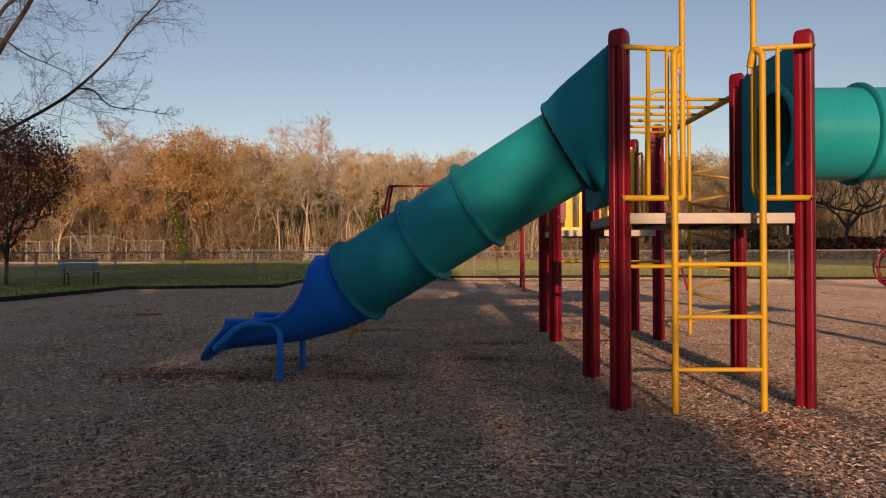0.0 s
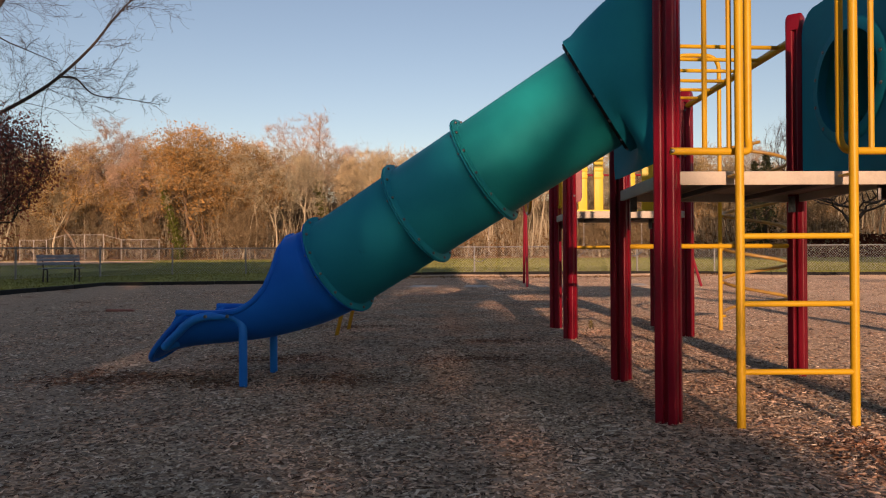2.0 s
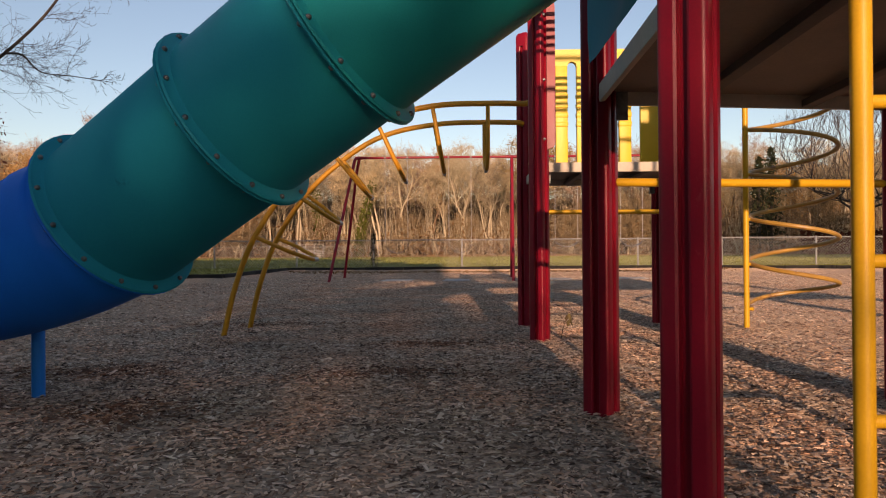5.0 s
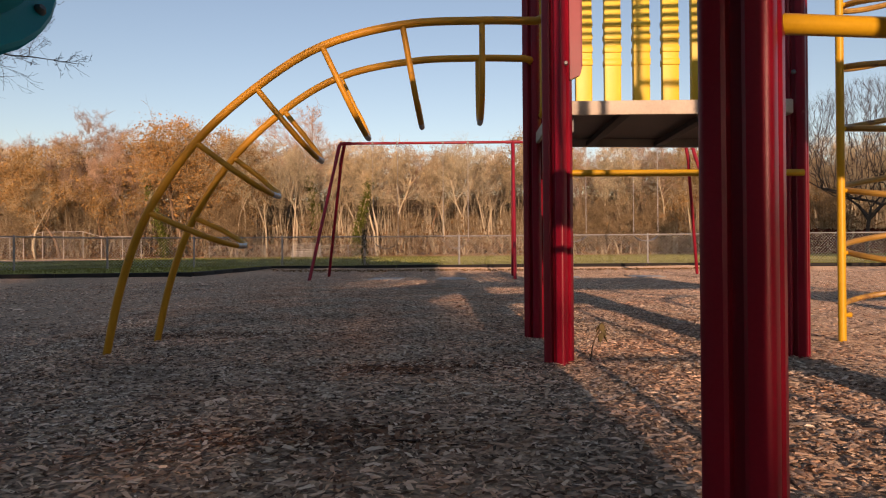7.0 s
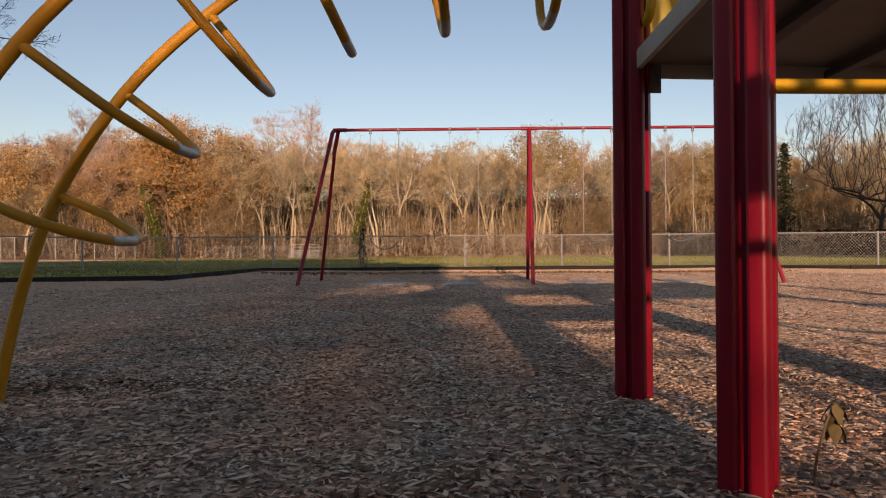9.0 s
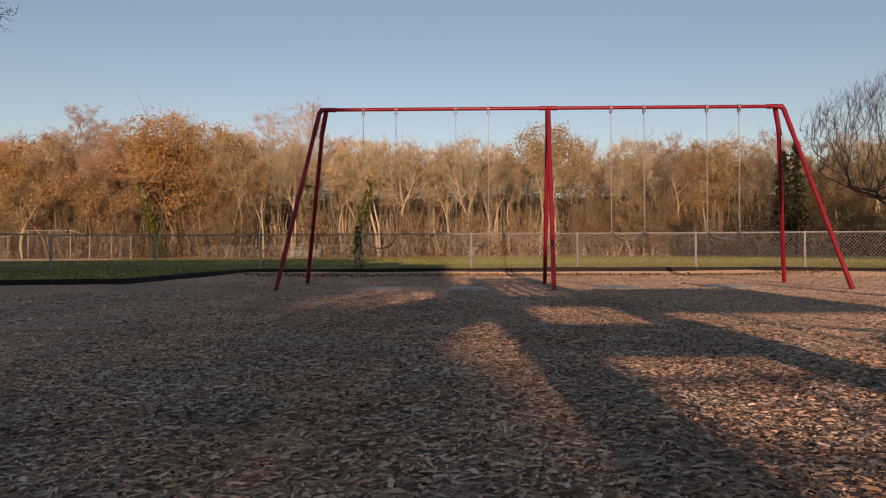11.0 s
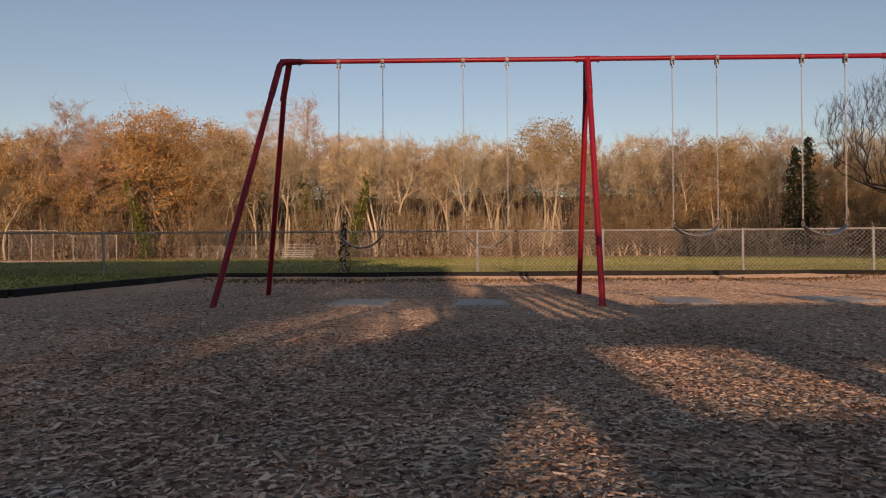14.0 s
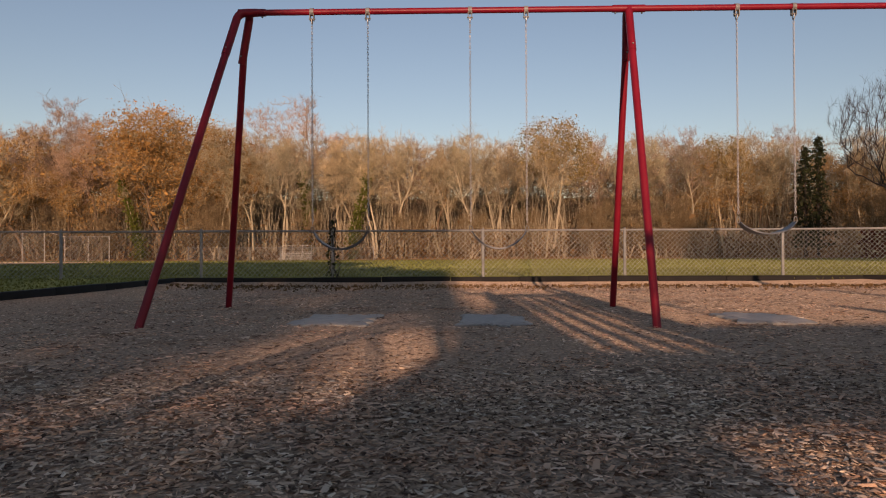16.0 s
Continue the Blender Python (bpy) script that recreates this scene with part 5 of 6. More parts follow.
def crown_tree(name, seed, height, wide, first, n, bark, twig, tip_r=0.0075, twigs=4, twig_len=0.9, twig_r=0.022, leaf=None, leaves=0, leaf_size=0.1, ivy=0, label="", category="tree", group="", top_bias=0.8, low=0.30, spread=0.27):
    """A tree whose limbs reach for points spread through a domed crown; limbs thicken with what they carry."""
    rnd = np.random.default_rng(seed)
    pos, par = [np.array([0.0, 0, -0.3])], [-1]
    w = rnd.normal(size=2) * 0.012
    for k in range(1, 9):
        z = height * first * k / 8
        w = w + rnd.normal(size=2) * 0.006
        pos.append(np.array([w[0] * z * 2, w[1] * z * 2, z])); par.append(len(pos) - 2)
    pts = []
    while len(pts) < n:
        q = rnd.uniform(-1, 1, 3)
        if q @ q > 1 or rnd.random() > 0.25 + 0.75 * (q @ q) ** 0.5:
            continue
        z = height * (low + (1 - low) * (0.5 + 0.5 * q[2]) ** top_bias)
        lump = 1 + 0.22 * noise.noise((q[0] * 1.7 + seed, q[1] * 1.7, q[2] * 1.7))
        pts.append(np.array([q[0] * wide * height * lump, q[1] * wide * height * lump, z * (0.94 + 0.06 * lump)]))
    fork = np.array([0, 0, height * first])
    pts.sort(key=lambda p: float(np.linalg.norm(p - fork) + 0.9 * p[2]))
    arr = np.zeros((n * 4 + 40, 3)); m = len(pos); arr[:m] = pos
    for p in pts:
        d = arr[2:m] - p
        cost = np.sqrt(d[:, 0] ** 2 + d[:, 1] ** 2 + (0.42 * d[:, 2]) ** 2) + 1.6 * np.maximum(0, d[:, 2] + 0.5)
        j = int(np.argmin(cost)) + 2
        gap = p - arr[j]
        steps = min(3, max(1, int(np.linalg.norm(gap) / (height * 0.055))))
        for s in range(1, steps + 1):
            t = s / steps
            e = arr[j] + (p - arr[j]) * (1 / (steps - s + 1)) if steps > 1 else p
            if s < steps:
                e = e + rnd.normal(size=3) * 0.09 + np.array([0, 0, 0.05])
            if m < len(arr):
                arr[m] = e; pos.append(e); par.append(j); j = m; m += 1
    load = np.ones(m)
    for k in range(m - 1, 0, -1):
        load[par[k]] += load[k]
    rad = tip_r * load ** 0.41
    thick, thin, fine = [], [], []
    for k in range(1, m):
        seg = (arr[par[k]], arr[k], min(rad[par[k]], rad[k] * 1.35) if par[k] > 8 else rad[par[k]], rad[k])
        (thick if rad[k] > tip_r * 3.0 else thin).append(seg)
    for k in range(9, m):
        d = arr[k] - arr[par[k]]
        d = d / (np.linalg.norm(d) + 1e-6)
        for _ in range(twigs * 2 if load[k] < 6 else 2):
            e = d * 0.7 + rnd.normal(size=3) * 0.5 + np.array([0, 0, 0.55])
            fine.append((arr[par[k]] + (arr[k] - arr[par[k]]) * rnd.uniform(0.2, 1), e / np.linalg.norm(e) * twig_len * rnd.uniform(0.5, 1.2)))
    t = thing(name, (0, 0, 0), label, category, group)
    v, f = prisms(thick, 4)
    o = new("trunk", raw("trunk", v, f, bark, True)); o.parent = t
    v, f = ribbons(thin, rnd)
    o = new("crown", raw("crown", v, f, twig)); o.parent = t
    v, f = sprigs(np.array([a for a, b in fine]), np.array([b for a, b in fine]), twig_r * 0.75, rnd)
    o = new("twig_haze", raw("twig_haze", v, f, twig)); o.parent = t
    if leaves:
        tips = arr[9:m]
        cpt = tips[rnd.integers(0, len(tips), leaves)] + rnd.normal(size=(leaves, 3)) * spread
        v, f = cards(cpt, leaf_size, rnd)
        o = new("foliage", raw("foliage", v, f, leaf)); o.parent = t
    if ivy:
        zs = rnd.uniform(0.0, height * 0.6, ivy)
        an = rnd.uniform(0, math.tau, ivy)
        rr = 0.2 + rnd.uniform(0.0, 0.8, ivy) * (1 - zs / height)
        ax = np.array([np.interp(zs, arr[1:9, 2], arr[1:9, i]) for i in (0, 1)]).T
        v, f = cards(np.stack([ax[:, 0] + rr * np.cos(an), ax[:, 1] + rr * np.sin(an), zs], 1), 0.17, rnd)
        o = new("ivy", raw("ivy", v, f, LEAF_GREEN)); o.parent = t
    return t


v, f = cards(VINE_LEAVES, 0.03, rv)
o = new("foliage", raw("foliage", v, f, LEAF_DARK))
under(o, vine)
WG = "woodland trees beyond the field"


def wood_tree(name, seed, height, wide, fork, limbs, bark, twig, label, stems=1, rise=0.55, twigs=38, twig_len=0.75, leaf=None, leaves=0, leaf_size=0.1, flat=0.5, ivy=0, girth=1.0):
    """A woodland tree: one or more wandering stems, limbs that fill a rounded crown, branches, branchlets and a haze of fine twigs."""
    rnd = np.random.default_rng(seed)
    thick, thin, tips = [], [], []
    up = np.array([0, 0, 1.0])

    def unit(v):
        return v / (np.linalg.norm(v) + 1e-9)

    def grow(p, d, length, r, steps, wander, lift, end=0.45):
        """A bending stick; gives its points and directions."""
        out = [(p, d, r)]
        for k in range(steps):
            d = unit(d + rnd.normal(size=3) * wander + up * lift)
            q = p + d * length / steps
            r2 = r * (1 - (1 - end) / steps)
            (thick if r2 > 0.032 else thin).append((p, q, r, r2))
            p, r = q, r2
            out.append((p, d, r))
        return out

    crown_mid, crown_half = height * (0.42 + 0.5 * fork), height * (0.58 - 0.5 * fork)
    axes = np.array([wide * height, wide * height, crown_half])

    def out_to(p, d):
        """How far it is from p along d to the crown's rounded outline."""
        q, e = (p - np.array([0, 0, crown_mid])) / axes, d / axes
        a, b, c = e @ e, q @ e, q @ q - 1
        return max(0.25 * wide * height, (-b + math.sqrt(max(0.0, b * b - a * c))) / a)

    trunk_line = None
    for stem in range(stems):
        lean = rnd.normal(size=3) * (0.05 if stems == 1 else 0.17)
        lean[2] = 0
        path = grow(np.array([0.12 * stem, 0.1 * stem, -0.3]), unit(up + lean), height * 0.74, 0.0125 * height * girth * rnd.uniform(0.8, 1.1), 12, 0.11, 0.06, 0.16)
        trunk_line = trunk_line or path
        for k in range(limbs):
            t = (fork + (0.73 - fork) * ((k + rnd.random()) / limbs) ** 0.8) / 0.74
            i = min(int(t * 12), 11)
            p, d, r = path[i]
            p = p + (path[i + 1][0] - p) * (t * 12 - i)
            u = (p[2] - crown_mid) / crown_half
            a = k * 2.4 + rnd.normal() * 0.5
            e = rise + 0.55 * k / limbs - 0.1 + rnd.normal() * 0.22
            ld = unit(np.array([math.cos(a) * math.cos(e), math.sin(a) * math.cos(e), math.sin(e)]))
            reach = out_to(p, ld) * rnd.uniform(0.68, 0.9)
            limb = grow(p, ld, reach, max(r * 0.52, 0.03), 6, 0.16, 0.06, 0.3)
            for b in range(7):
                f = rnd.integers(1, 7)
                bp_, bd, br = limb[f]
                branch = grow(bp_, unit(bd + rnd.normal(size=3) * 0.55 + up * 0.1), reach * rnd.uniform(0.22, 0.42), max(br * 0.6, 0.018), 4, 0.2, 0.06, 0.5)
                for c in range(4):
                    cp, cd, cr = branch[rnd.integers(1, 5)]
                    let = grow(cp, unit(cd + rnd.normal(size=3) * 0.6 + up * 0.12), reach * rnd.uniform(0.08, 0.18) + 0.25, 0.013, 1, 0.2, 0.05, 0.6)
                    tips.append((let[0][0] + let[1][0]) / 2)
                    tips.append(let[1][0])
    # branchlets that round the crown off towards its outline
    tips = np.array(tips)
    centre = np.array([0, 0, crown_mid])
    tips = tips[(((tips - centre) / axes) ** 2).sum(1) < 1.08]
    more = []
    for k in range(150):
        e = rnd.normal(size=3)
        e[2] = abs(e[2]) * 1.15 - 0.35
        e = unit(e)
        lump = 0.93 + 0.10 * noise.noise((e[0] * 2.2 + seed, e[1] * 2.2, e[2] * 2.2))
        goal = centre + e * axes * lump * rnd.uniform(0.80, 1.0)
        j = np.argmin(((tips - goal) ** 2).sum(1) + 1.5 * np.maximum(0, tips[:, 2] - goal[2]))
        a = tips[j]
        mid = (a + goal) / 2 + rnd.normal(size=3) * 0.12 - e * 0.10
        thin.append((a, mid, 0.020, 0.015)); thin.append((mid, goal, 0.015, 0.009))
        more += [goal, goal + (mid - goal) * 0.45, mid]
    tips = np.concatenate([tips, np.array(more)])
    t = thing(name, (0, 0, 0), label, "tree", WG)
    v, f = prisms(thick, 5)
    o = new("trunk", raw("trunk", v, f, bark, True)); o.parent = t
    v, f = ribbons(thin, rnd)
    o = new("crown", raw("crown", v, f, twig)); o.parent = t
    n = int(len(tips) * twigs * 0.36)
    P = tips[rnd.integers(0, len(tips), n)] + rnd.normal(size=(n, 3)) * 0.12
    out = P - np.array([0, 0, height * (fork + 0.18)])
    out = out / np.maximum(np.linalg.norm(out, axis=1, keepdims=True), 1e-6)
    D = out * 0.6 + rnd.normal(size=(n, 3)) * 0.5 + up * 0.35
    D *= (twig_len * rnd.uniform(0.25, 0.9, n) / np.linalg.norm(D, axis=1))[:, None]
    v, f = sprigs(P, D, 0.0152, rnd)
    o = new("twig_haze", raw("twig_haze", v, f, twig)); o.parent = t
    if leaves:
        some = tips[rnd.random(len(tips)) < 0.85]
        spread = rnd.normal(size=(leaves, 3)) * np.array([0.5, 0.5, 0.5 * flat])
        v, f = cards(some[rnd.integers(0, len(some), leaves)] + spread, leaf_size, rnd)
        o = new("foliage", raw("foliage", v, f, leaf)); o.parent = t
    if ivy:
        zs = rnd.beta(1.1, 1.4, ivy) * height * 0.7
        line = np.array([q[0] for q in trunk_line])
        ax = np.array([np.interp(zs, line[:, 2], line[:, k]) for k in (0, 1)]).T
        an, rr = rnd.uniform(0, math.tau, ivy), 0.15 + np.abs(rnd.normal(size=ivy)) * 0.5 * (1 - 0.6 * zs / height)
        v, f = cards(np.stack([ax[:, 0] + rr * np.cos(an), ax[:, 1] + rr * np.sin(an), zs], 1), 0.13, rnd)
        o = new("ivy", raw("ivy", v, f, LEAF_GREEN)); o.parent = t
    return t


HEIGHTS = (17, 15, 16, 16, 15, 15, 13, 7, 17)
kinds = [
    wood_tree("bare_tree", 11, 17, 0.27, 0.44, 10, BARK_PALE, TWIG, "tall bare pale-trunked tree at the woodland edge", twigs=21, rise=0.8),
    wood_tree("bare_tree", 12, 15, 0.28, 0.42, 7, BARK_PALE, TWIG, "bare forked tree with pale sunlit bark", stems=2, twigs=19, rise=0.75),
    wood_tree("bare_tree", 13, 16, 0.30, 0.38, 11, BARK_BROWN, TWIG, "brown-barked tree with sparse rusty leaves", twigs=18, leaf=LEAF_RUST, leaves=2200, leaf_size=0.06, flat=0.8),
    wood_tree("oak_tree", 14, 16, 0.40, 0.24, 15, BARK_BROWN, TWIG, "broad oak still holding rust-orange leaves", rise=0.45, twigs=12, leaf=LEAF_RUST, leaves=15000, leaf_size=0.088, flat=0.7),
    wood_tree("oak_tree", 15, 15, 0.30, 0.52, 11, BARK_PALE, TWIG, "round-crowned tree with ochre autumn leaves", rise=0.5, twigs=9, leaf=LEAF_OCHRE, leaves=8000, leaf_size=0.08, flat=0.7),
    wood_tree("ivy_tree", 16, 15, 0.24, 0.48, 9, BARK_PALE, TWIG, "tree trunk wrapped in yellow-green ivy", ivy=2600, twigs=18, rise=0.75),
    wood_tree("slender_tree", 17, 13, 0.19, 0.48, 7, BARK_PALE, TWIG, "slender crooked bare tree in the woods", girth=0.75, twigs=18, rise=0.85),
    wood_tree("understorey_tree", 18, 7, 0.34, 0.16, 5, BARK_PALE, THICKET, "low many-stemmed bare tree under the woodland edge", stems=3, girth=0.6, twigs=8, twig_len=0.6),
    wood_tree("bare_tree", 19, 17, 0.32, 0.40, 12, BARK_BROWN, TWIG_ROSE, "tall bare tree with a rosy haze of twigs", rise=0.62, twigs=25),
]


def plant(k, x, y, tall, turn=0.0, broad=1.0):
    q = 1.06 * tall / HEIGHTS[k]
    copy_thing(kinds[k], pose(x, y, GRASS_Z, 0, 0, turn) @ Matrix.Diagonal((q * broad, q * broad, q, 1)))


rnd = random.Random(21)
# the trees that stand out along the edge
for k, x, y, tall, broad in ((8, -40.6, 83, 16.0, 1.3), (3, -30.6, 81, 16.0, 1.15), (3, -27.6, 83, 15.2, 1.1), (3, -36.4, 80.5, 11.5, 1.0), (3, -26.5, 85, 12.8, 0.9), (5, -31.0, 78.0, 12.6, 0.8), (0, -22.6, 79.0, 13.2, 0.9), (6, -24.0, 78.6, 11.0, 1.0),
                             (8, -20.6, 94, 19.0, 1.25), (1, -20.0, 79, 10.6, 1.0), (5, -10.2, 79.5, 12.4, 0.9), (1, -7.4, 80, 12.4, 1.0), (0, 2.2, 80, 12.6, 0.95), (4, 10.9, 82, 14.2, 1.05), (0, 9.8, 79.8, 12.4, 0.9),
                             (2, 24.6, 90, 13.9, 1.0), (3, 30.0, 84, 11.6, 1.0), (2, 33.8, 86, 13.0, 1.0), (3, -50.0, 84, 12.6, 1.0), (1, -45.5, 77.8, 8.2, 1.2), (3, 44.5, 88, 11.5, 1.0)):
    plant(k, x, y, tall, rnd.uniform(0, 360), broad)
for row, (yb, step) in enumerate(((80.5, 4.8), (86.5, 4.3), (95, 4.6))):
    x = -64 - 3 * row + rnd.uniform(0, 3)
    while x < 62 + 4 * row:
        if x < -18:
            k = rnd.choices(range(9), (2.2, 2.0, 1.8, 0.9, 0.5, 0.5, 2.0, 0.0, 1.2))[0]
            tall = rnd.uniform(10.8, 13.6)
        elif x < 14:
            k = rnd.choices(range(9), (3.2, 3.0, 1.6, 0.06, 0.2, 0.3, 3.0, 0.0, 1.6))[0]
            tall = rnd.uniform(10.6, 13.2)
        else:
            k = rnd.choices(range(9), (2.2, 2.0, 3.0, 0.5, 0.3, 0.1, 1.6, 0.0, 1.4))[0]
            tall = rnd.uniform(10.6, 13.2)
        edge = 0.0022 * x * x if x > 40 else 0
        if not (row < 2 and 35.2 < x < 43) and not (row == 0 and 8.5 < x < 13.5):
            plant(k, x, yb + rnd.uniform(-2.6, 2.6) - edge, tall * 0.4 + (8.1 if x < -18 else 7.3) + 1.0 * row, rnd.uniform(0, 360), rnd.uniform(0.85, 1.15))
        x += step * rnd.uniform(0.65, 1.35)
for _ in range(26):
    x = rnd.uniform(-58, 56)
    plant(7, x, rnd.uniform(77.8, 82) - (0.0022 * x * x if x > 40 else 0), rnd.uniform(4.0, 7.2), rnd.uniform(0, 360), rnd.uniform(0.9, 1.3))
for k, ob in enumerate(kinds):
    ob.matrix_basis = pose(-48 + 12 * k, 109, GRASS_Z + 1.5, 0, 0, 50 * k)

# evergreen among the bare trees
def conifer(x, y, h, seed):
    rnd = np.random.default_rng(seed)
    t = thing("evergreen_tree", (x, y, GRASS_Z), "dark narrow evergreen standing among bare trees", "evergreen")
    segs = [(np.array([0, 0, -0.3]), np.array([0, 0, h]), 0.2, 0.02)]
    cs = []
    for k in range(150):
        z = h * (0.12 + 0.86 * k / 150)
        a = rnd.uniform(0, math.tau)
        r = ((h - z) * 0.17 + 0.3) * rnd.uniform(0.4, 1.25)
        e = np.array([r * math.cos(a), r * math.sin(a), z - 0.25 * r])
        segs.append((np.array([0, 0, z]), e, 0.03, 0.01))
        for j in range(11):
            f = rnd.uniform(0.25, 1)
            cs.append(np.array([0, 0, z]) * (1 - f) + e * f + rnd.normal(size=3) * 0.16)
    v, f = prisms(segs, 5)
    o = new("trunk", raw("trunk", v, f, BARK_DARK)); o.parent = t
    v, f = cards(cs, 0.15, rnd)
    o = new("crown", raw("crown", v, f, LEAF_DARK)); o.parent = t
    return t


conifer(35.9, 79.6, 11.4, 5)
conifer(37.7, 80.6, 12.6, 6)

# dark spreading bare tree at the far end of the lawn, and the two trees near the bench
oak = crown_tree("bare_tree", 31, 15.5, 0.46, 0.20, 1500, BARK_DARK, BARK_DARK, tip_r=0.0095, twigs=4, twig_len=0.9, twig_r=0.012, label="large dark bare tree with a wide crown", low=0.26)
oak.matrix_basis = pose(37.8, 64, GRASS_Z, 0, 0, 20)
plum = crown_tree("plum_tree", 33, 4.7, 0.34, 0.20, 320, BARK_DARK, BARK_DARK, tip_r=0.0042, twigs=3, twig_len=0.28, twig_r=0.004, leaf=LEAF_PLUM, leaves=21000, leaf_size=0.030, spread=0.21, label="small tree with dark maroon leaves beside the bench", low=0.22)
plum.matrix_basis = pose(-11.9, 17.6, GRASS_Z, 0, 0, 0)

shade_tree = thing("bare_tree", (-14.6, 19.6, GRASS_Z), "large bare tree with long spreading limbs over the lawn", "tree")
rn = np.random.default_rng(8)
thick, thin = [], []


def bough(path, r0, r1, kids, length, droop=0.0):
    """A long limb along a path with side branches and twigs."""
    pts = [np.array(p) for p in smooth_path(path, 6)]
    n = len(pts)
    for i in range(n - 1):
        a, b = r0 + (r1 - r0) * i / (n - 1), r0 + (r1 - r0) * (i + 1) / (n - 1)
        thick.append((pts[i], pts[i + 1], a, b))
    for _ in range(kids):
        i = int(rn.uniform(0.12, 1.0) * (n - 2))
        p = pts[i]
        d = pts[i + 1] - pts[i]
        d = d / np.linalg.norm(d)
        side(p, d, length * rn.uniform(0.5, 1.1) * (1.15 - 0.5 * i / n), max(r1 * 0.9, 0.011), 0, droop)


def side(p, d, length, r, level, droop):
    d = d * 0.75 + rn.normal(size=3) * 0.55
    d[2] -= droop
    d = d / np.linalg.norm(d)
    steps = 5
    for i in range(steps):
        d = d + rn.normal(size=3) * 0.16 + np.array([0.02, 0, 0.03 - droop * 0.2])
        d = d / np.linalg.norm(d)
        q = p + d * length / steps
        thin.append((p, q, r, max(r * 0.78, 0.0035)))
        p, r = q, max(r * 0.78, 0.0035)
        if level < 2:
            for _ in range(2 if level == 0 else 1):
                if rn.random() < 0.85:
                    side(p, d, length * rn.uniform(0.3, 0.55), max(r * 0.6, 0.0035), level + 1, droop * 0.6)


bough([(0, 0, -0.3), (0.05, 0, 2.2), (0.2, 0, 4.4)], 0.32, 0.24, 0, 1)
bough([(0.05, 0, 3.4), (0.7, 0.3, 4.35), (2.4, 0.4, 5.35), (3.3, 0.4, 5.95), (4.2, 0.5, 6.85), (4.9, 0.6, 7.8), (5.8, 0.5, 8.65), (6.5, 0.5, 9.6)], 0.064, 0.014, 34, 1.7, 0.14)
bough([(3.3, 0.4, 5.95), (3.9, 0.2, 5.85), (4.6, -0.1, 5.3), (5.5, -0.2, 5.15), (6.6, -0.3, 4.95)], 0.030, 0.008, 9, 1.0, 0.05)
bough([(0.2, 0, 4.4), (0.9, -0.3, 6.9), (1.7, -0.3, 8.4), (3.2, -0.4, 8.6), (4.4, -0.4, 8.3)], 0.085, 0.012, 20, 2.0, 0.05)
bough([(0.2, 0, 4.4), (0.7, 0.4, 6.8), (1.8, 0.7, 9.0), (2.6, 0.8, 11.2)], 0.12, 0.02, 18, 2.3, 0.0)
bough([(0.3, -0.2, 5.2), (1.2, -0.5, 7.2), (2.6, -0.8, 6.6), (4.0, -0.9, 6.0)], 0.04, 0.01, 9, 1.2, 0.1)
bough([(0.2, 0, 4.4), (-1.2, 0.3, 6.6), (-2.6, 0.4, 8.8)], 0.18, 0.04, 8, 2.2, 0.0)
bough([(0.1, 0, 3.2), (1.5, -0.6, 3.7), (2.6, -1.1, 3.6), (3.6, -1.4, 3.0)], 0.035, 0.010, 12, 1.1, 0.12)
v, f = prisms(thick, 6)
o = new("trunk", raw("trunk", v, f, BARK_DARK, True)); o.parent = shade_tree
v, f = prisms(thin, 3)
o = new("crown", raw("crown", v, f, BARK_DARK)); o.parent = shade_tree

# understorey, dead leaves and the wooded slope behind
rs = np.random.default_rng(77)
n = 42000
ux = rs.uniform(-100, 100, n)
uy = 77.5 + rs.beta(1.0, 2.2, n) * 36 - np.where(ux > 40, 0.0022 * ux * ux, 0)
clump = np.array([noise.noise((a * 0.16, b * 0.16, 7.0)) for a, b in zip(ux, uy)])
uz = GRASS_Z + rs.beta(1.0, 2.6, n) * (3.8 + 6.0 * np.clip(clump, -0.4, 1)) + (uy - 77) * 0.03
v, f = cards(np.stack([ux, uy, uz], 1), 0.16, rs)
tagged(new("underbrush", raw("underbrush", v, f, BRUSH)), "dry brown brush and fallen leaves along the woodland edge", "underbrush", kind="stuff")
n = 4800
ux = rs.uniform(-68, 66, n)
uy = 79 + rs.uniform(0, 26, n) - np.where(ux > 40, 0.0022 * ux * ux, 0)
hgt = rs.uniform(2.0, 9.5, n)
lean = rs.normal(size=(n, 2)) * 0.13
segs = []
for x, y, h, l in zip(ux, uy, hgt, lean):
    p, r = np.array([x, y, 0.1]), 0.030
    for k in range(3):
        q = p + np.array([l[0] + rs.normal() * 0.10, l[1] + rs.normal() * 0.10, 1.0]) * h / 3
        segs.append((p, q, r, r * 0.65))
        p, r = q, r * 0.65
v, f = prisms(segs, 3)
tagged(new("saplings", raw("saplings", v, f, BARK_PALE)), "thicket of thin pale saplings in the woods", "thicket", kind="stuff")
bm = bmesh.new()
rows_ = []
for y, z in ((76.5, GRASS_Z + 0.03), (90, 0.5), (105, 2.0), (116, 5.5), (128, 10.5), (150, 12.0)):
    rows_.append([(x, y + 3 * noise.noise((x * 0.05, y * 0.1, 1.0)) - (0.0022 * x * x if x > 40 else 0), z + 1.2 * (z > 1) * noise.noise((x * 0.06, y * 0.06, 3.0))) for x in range(-180, 181, 6)])
loft(bm, rows_, closed=False)
tagged(part("ground_woods", bm, FLOOR_LITTER, smooth=180), "leaf-covered slope under the far woods", "woodland floor", kind="structure")
n = 110000
ux = rs.uniform(-85, 82, n)
uy = 99 + rs.uniform(0, 20, n)
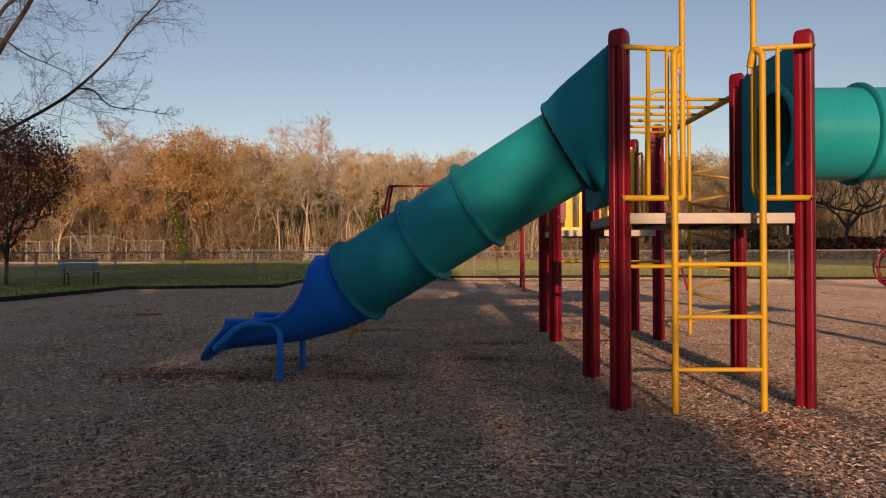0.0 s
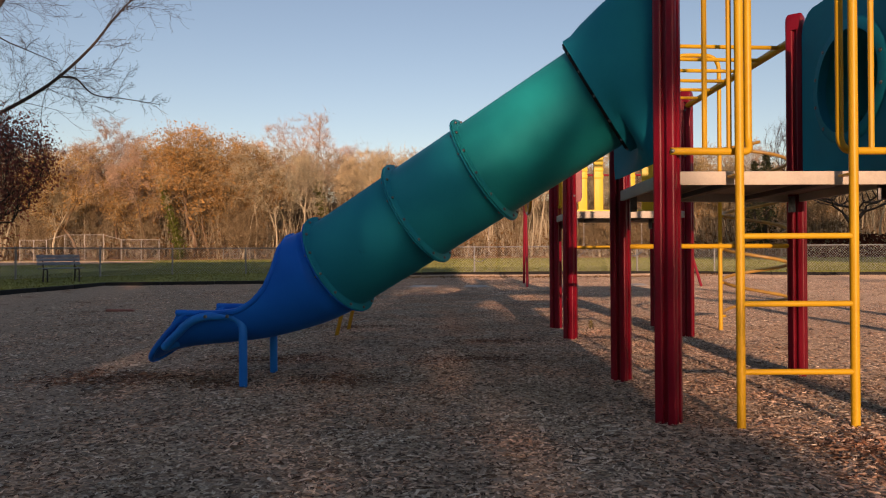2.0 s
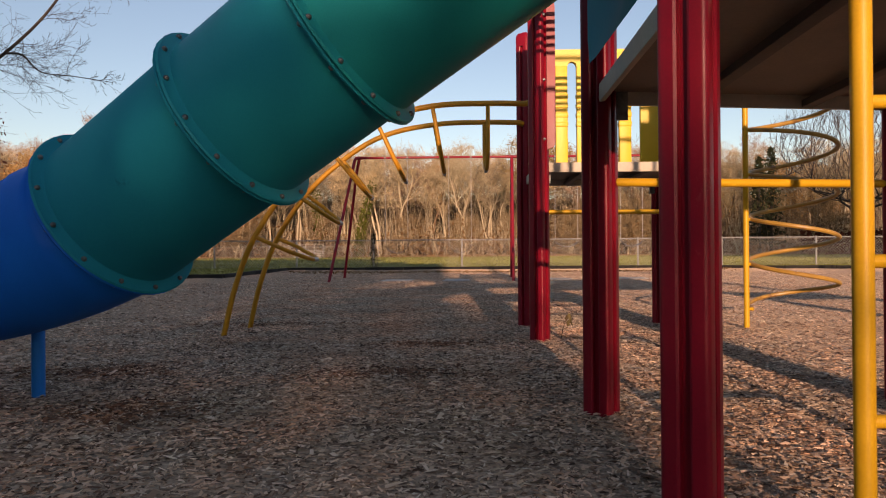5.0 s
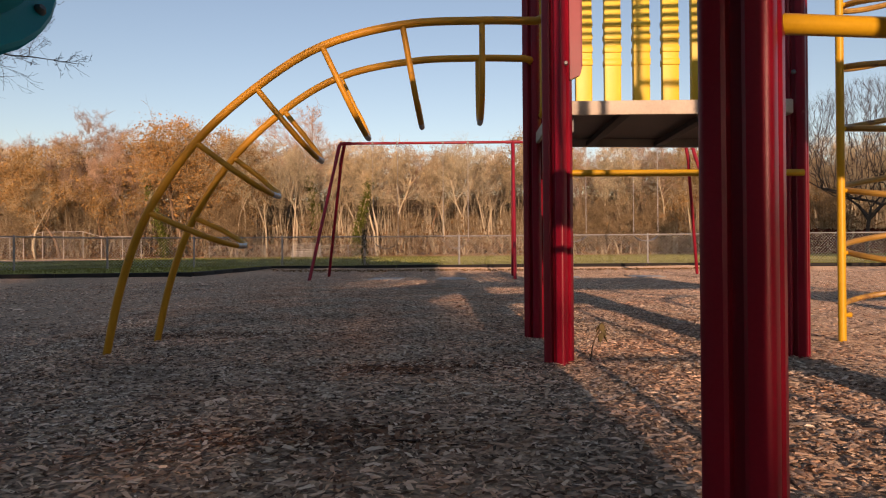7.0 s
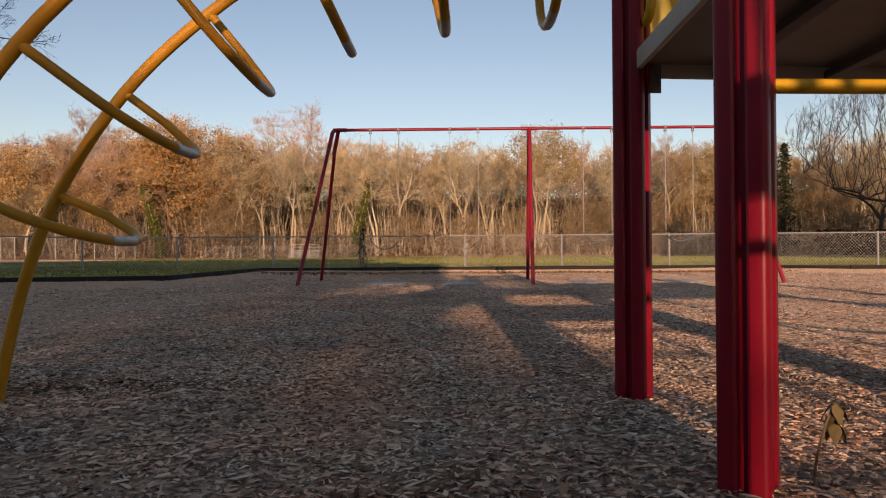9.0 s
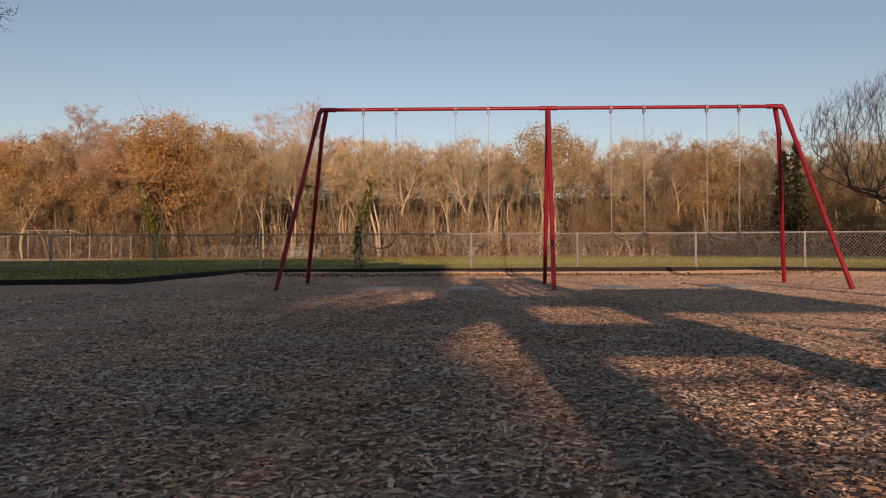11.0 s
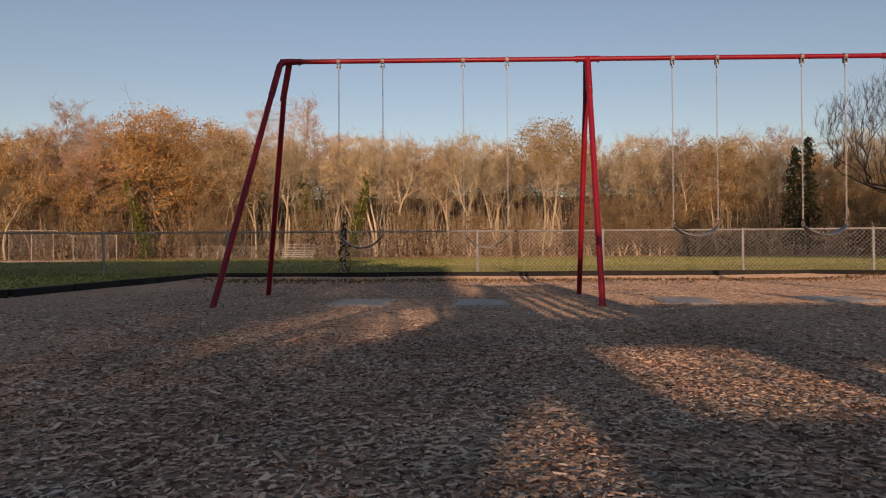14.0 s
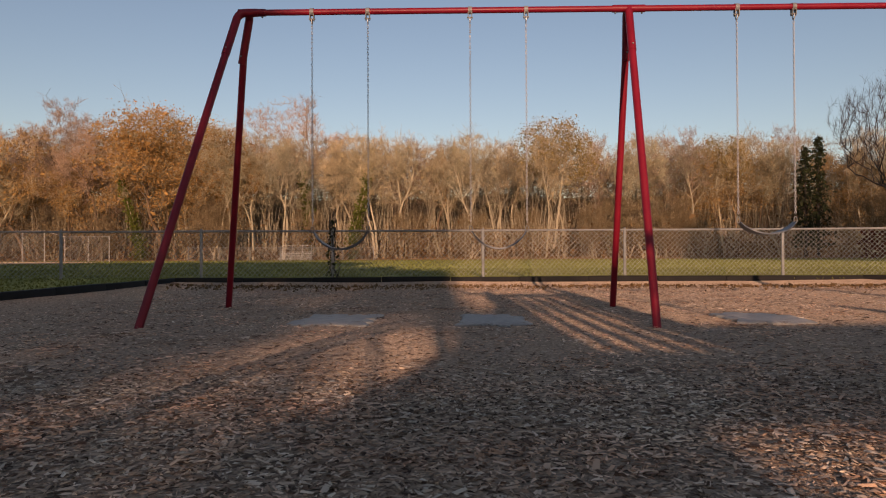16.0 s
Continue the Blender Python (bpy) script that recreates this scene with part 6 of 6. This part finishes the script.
uz = 1.0 + rs.beta(1.2, 1.15, n) * 12.2 + (uy - 98) * 0.05 + 1.4 * np.array([noise.noise((a * 0.12, 0, 2.0)) for a in ux])
d = rs.normal(size=(n, 3)) * np.array([0.5, 0.5, 0.45]) + np.array([0, 0, 0.25])
v, f = sprigs(np.stack([ux, uy, uz], 1), d * rs.uniform(0.8, 1.9, n)[:, None], 0.05, rs)
tagged(new("far_woods", raw("far_woods", v, f, THICKET)), "hazy brown mass of bare treetops on the slope", "woods", kind="stuff")

n = 9000
ux = rs.uniform(35, 80, n)
uy = 71 + rs.normal(size=n) * 0.7 - 0.0022 * ux * ux
uz = GRASS_Z + rs.beta(1.2, 1.0, n) * (2.3 + 0.6 * np.array([noise.noise((a * 0.3, 5, 1.0)) for a in ux]))
v, f = cards(np.stack([ux, uy, uz], 1), 0.17, rs)
tagged(new("hedge", raw("hedge", v, f, LEAF_HEDGE)), "dark red-brown clipped hedge before the woods", "hedge", kind="stuff")



def blades(n, x0, x1, y0, y1, size):
    """Upright tapering grass blades scattered over the lawn, outside the mulch."""
    px, py = rs.uniform(x0, x1, n), rs.uniform(y0, y1, n)
    keep = ~((px > -4.3) & (px < 8.3) & (py < 22.3)) & ~((px > -7.9) & (py < 16.4)) & ~((px > 7.5) & (py < 22.6 - 0.75 * np.clip(px - 7.5, 0, 2.6))) & (((px + 42) / 17.2) ** 2 + ((py - 53) / 17.7) ** 2 > 1)
    px, py = px[keep], py[keep]
    n = len(px)
    an = rs.uniform(0, math.tau, n)
    w, h = size * rs.uniform(0.35, 0.7, n), size * rs.uniform(0.6, 1.3, n)
    base = np.stack([px, py, np.full(n, GRASS_Z - 0.01)], 1)
    side_ = np.stack([np.cos(an), np.sin(an), np.zeros(n)], 1) * w[:, None]
    tip = base + np.stack([rs.normal(size=n) * 0.4 * h, rs.normal(size=n) * 0.4 * h, h], 1)
    v = np.stack([base - side_, base + side_, tip], 1).reshape(-1, 3)
    o = new("grass", raw("grass", v, np.arange(3 * n).reshape(-1, 3), GRASS_BLADE))
    return tagged(o, "short mown grass blades on the lawn", "grass", kind="stuff")


blades(60000, -14, 24, 12, 32, 0.038)
blades(50000, -60, 60, 32, 77, 0.06)

n = 2600
ux = rs.uniform(-4.0, 9.0, n)
uy = 21.75 - rs.exponential(0.28, n)
keep = uy > 19.5
ux, uy = ux[keep], uy[keep]
uz = np.array([bed_height(a, b) for a, b in zip(ux, uy)]) + rs.uniform(0.005, 0.035, len(ux))
v, f = cards(np.stack([ux, uy, uz], 1), 0.022, rs)
tagged(new("dead_leaves", raw("dead_leaves", v, f, BRUSH)), "dead brown leaves drifted along the black edging", "leaves", kind="stuff")

# unseen leaf screens added behind the camera's start to keep most mulch in shade
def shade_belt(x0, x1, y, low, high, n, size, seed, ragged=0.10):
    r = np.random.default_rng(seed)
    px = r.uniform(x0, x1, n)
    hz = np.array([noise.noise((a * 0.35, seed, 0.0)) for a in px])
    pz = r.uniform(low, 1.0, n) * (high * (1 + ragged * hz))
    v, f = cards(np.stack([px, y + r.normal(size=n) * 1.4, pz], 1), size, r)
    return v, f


belt = thing("tree_belt", (-20, -22, GRASS_Z), "unseen screens of leaf cards added to shade the playground", "trees", kind="stuff")
# heights follow the wanted shadow edges; the 3.11 strip only shades one post
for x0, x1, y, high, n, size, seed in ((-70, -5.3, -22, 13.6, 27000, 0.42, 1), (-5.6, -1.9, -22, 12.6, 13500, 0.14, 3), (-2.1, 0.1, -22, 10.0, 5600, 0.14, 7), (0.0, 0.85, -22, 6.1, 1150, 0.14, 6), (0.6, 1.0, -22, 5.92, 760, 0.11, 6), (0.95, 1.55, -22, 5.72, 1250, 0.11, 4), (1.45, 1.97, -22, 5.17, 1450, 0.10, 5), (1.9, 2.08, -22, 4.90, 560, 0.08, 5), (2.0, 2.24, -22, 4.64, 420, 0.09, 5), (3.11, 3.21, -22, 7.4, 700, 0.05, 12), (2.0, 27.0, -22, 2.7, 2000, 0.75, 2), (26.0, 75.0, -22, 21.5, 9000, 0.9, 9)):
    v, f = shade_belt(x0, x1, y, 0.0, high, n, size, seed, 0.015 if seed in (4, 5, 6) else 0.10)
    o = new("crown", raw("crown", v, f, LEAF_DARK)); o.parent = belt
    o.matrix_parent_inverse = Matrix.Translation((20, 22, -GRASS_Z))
# more unseen leaf cards, added to trim the sunlit gap between the screens
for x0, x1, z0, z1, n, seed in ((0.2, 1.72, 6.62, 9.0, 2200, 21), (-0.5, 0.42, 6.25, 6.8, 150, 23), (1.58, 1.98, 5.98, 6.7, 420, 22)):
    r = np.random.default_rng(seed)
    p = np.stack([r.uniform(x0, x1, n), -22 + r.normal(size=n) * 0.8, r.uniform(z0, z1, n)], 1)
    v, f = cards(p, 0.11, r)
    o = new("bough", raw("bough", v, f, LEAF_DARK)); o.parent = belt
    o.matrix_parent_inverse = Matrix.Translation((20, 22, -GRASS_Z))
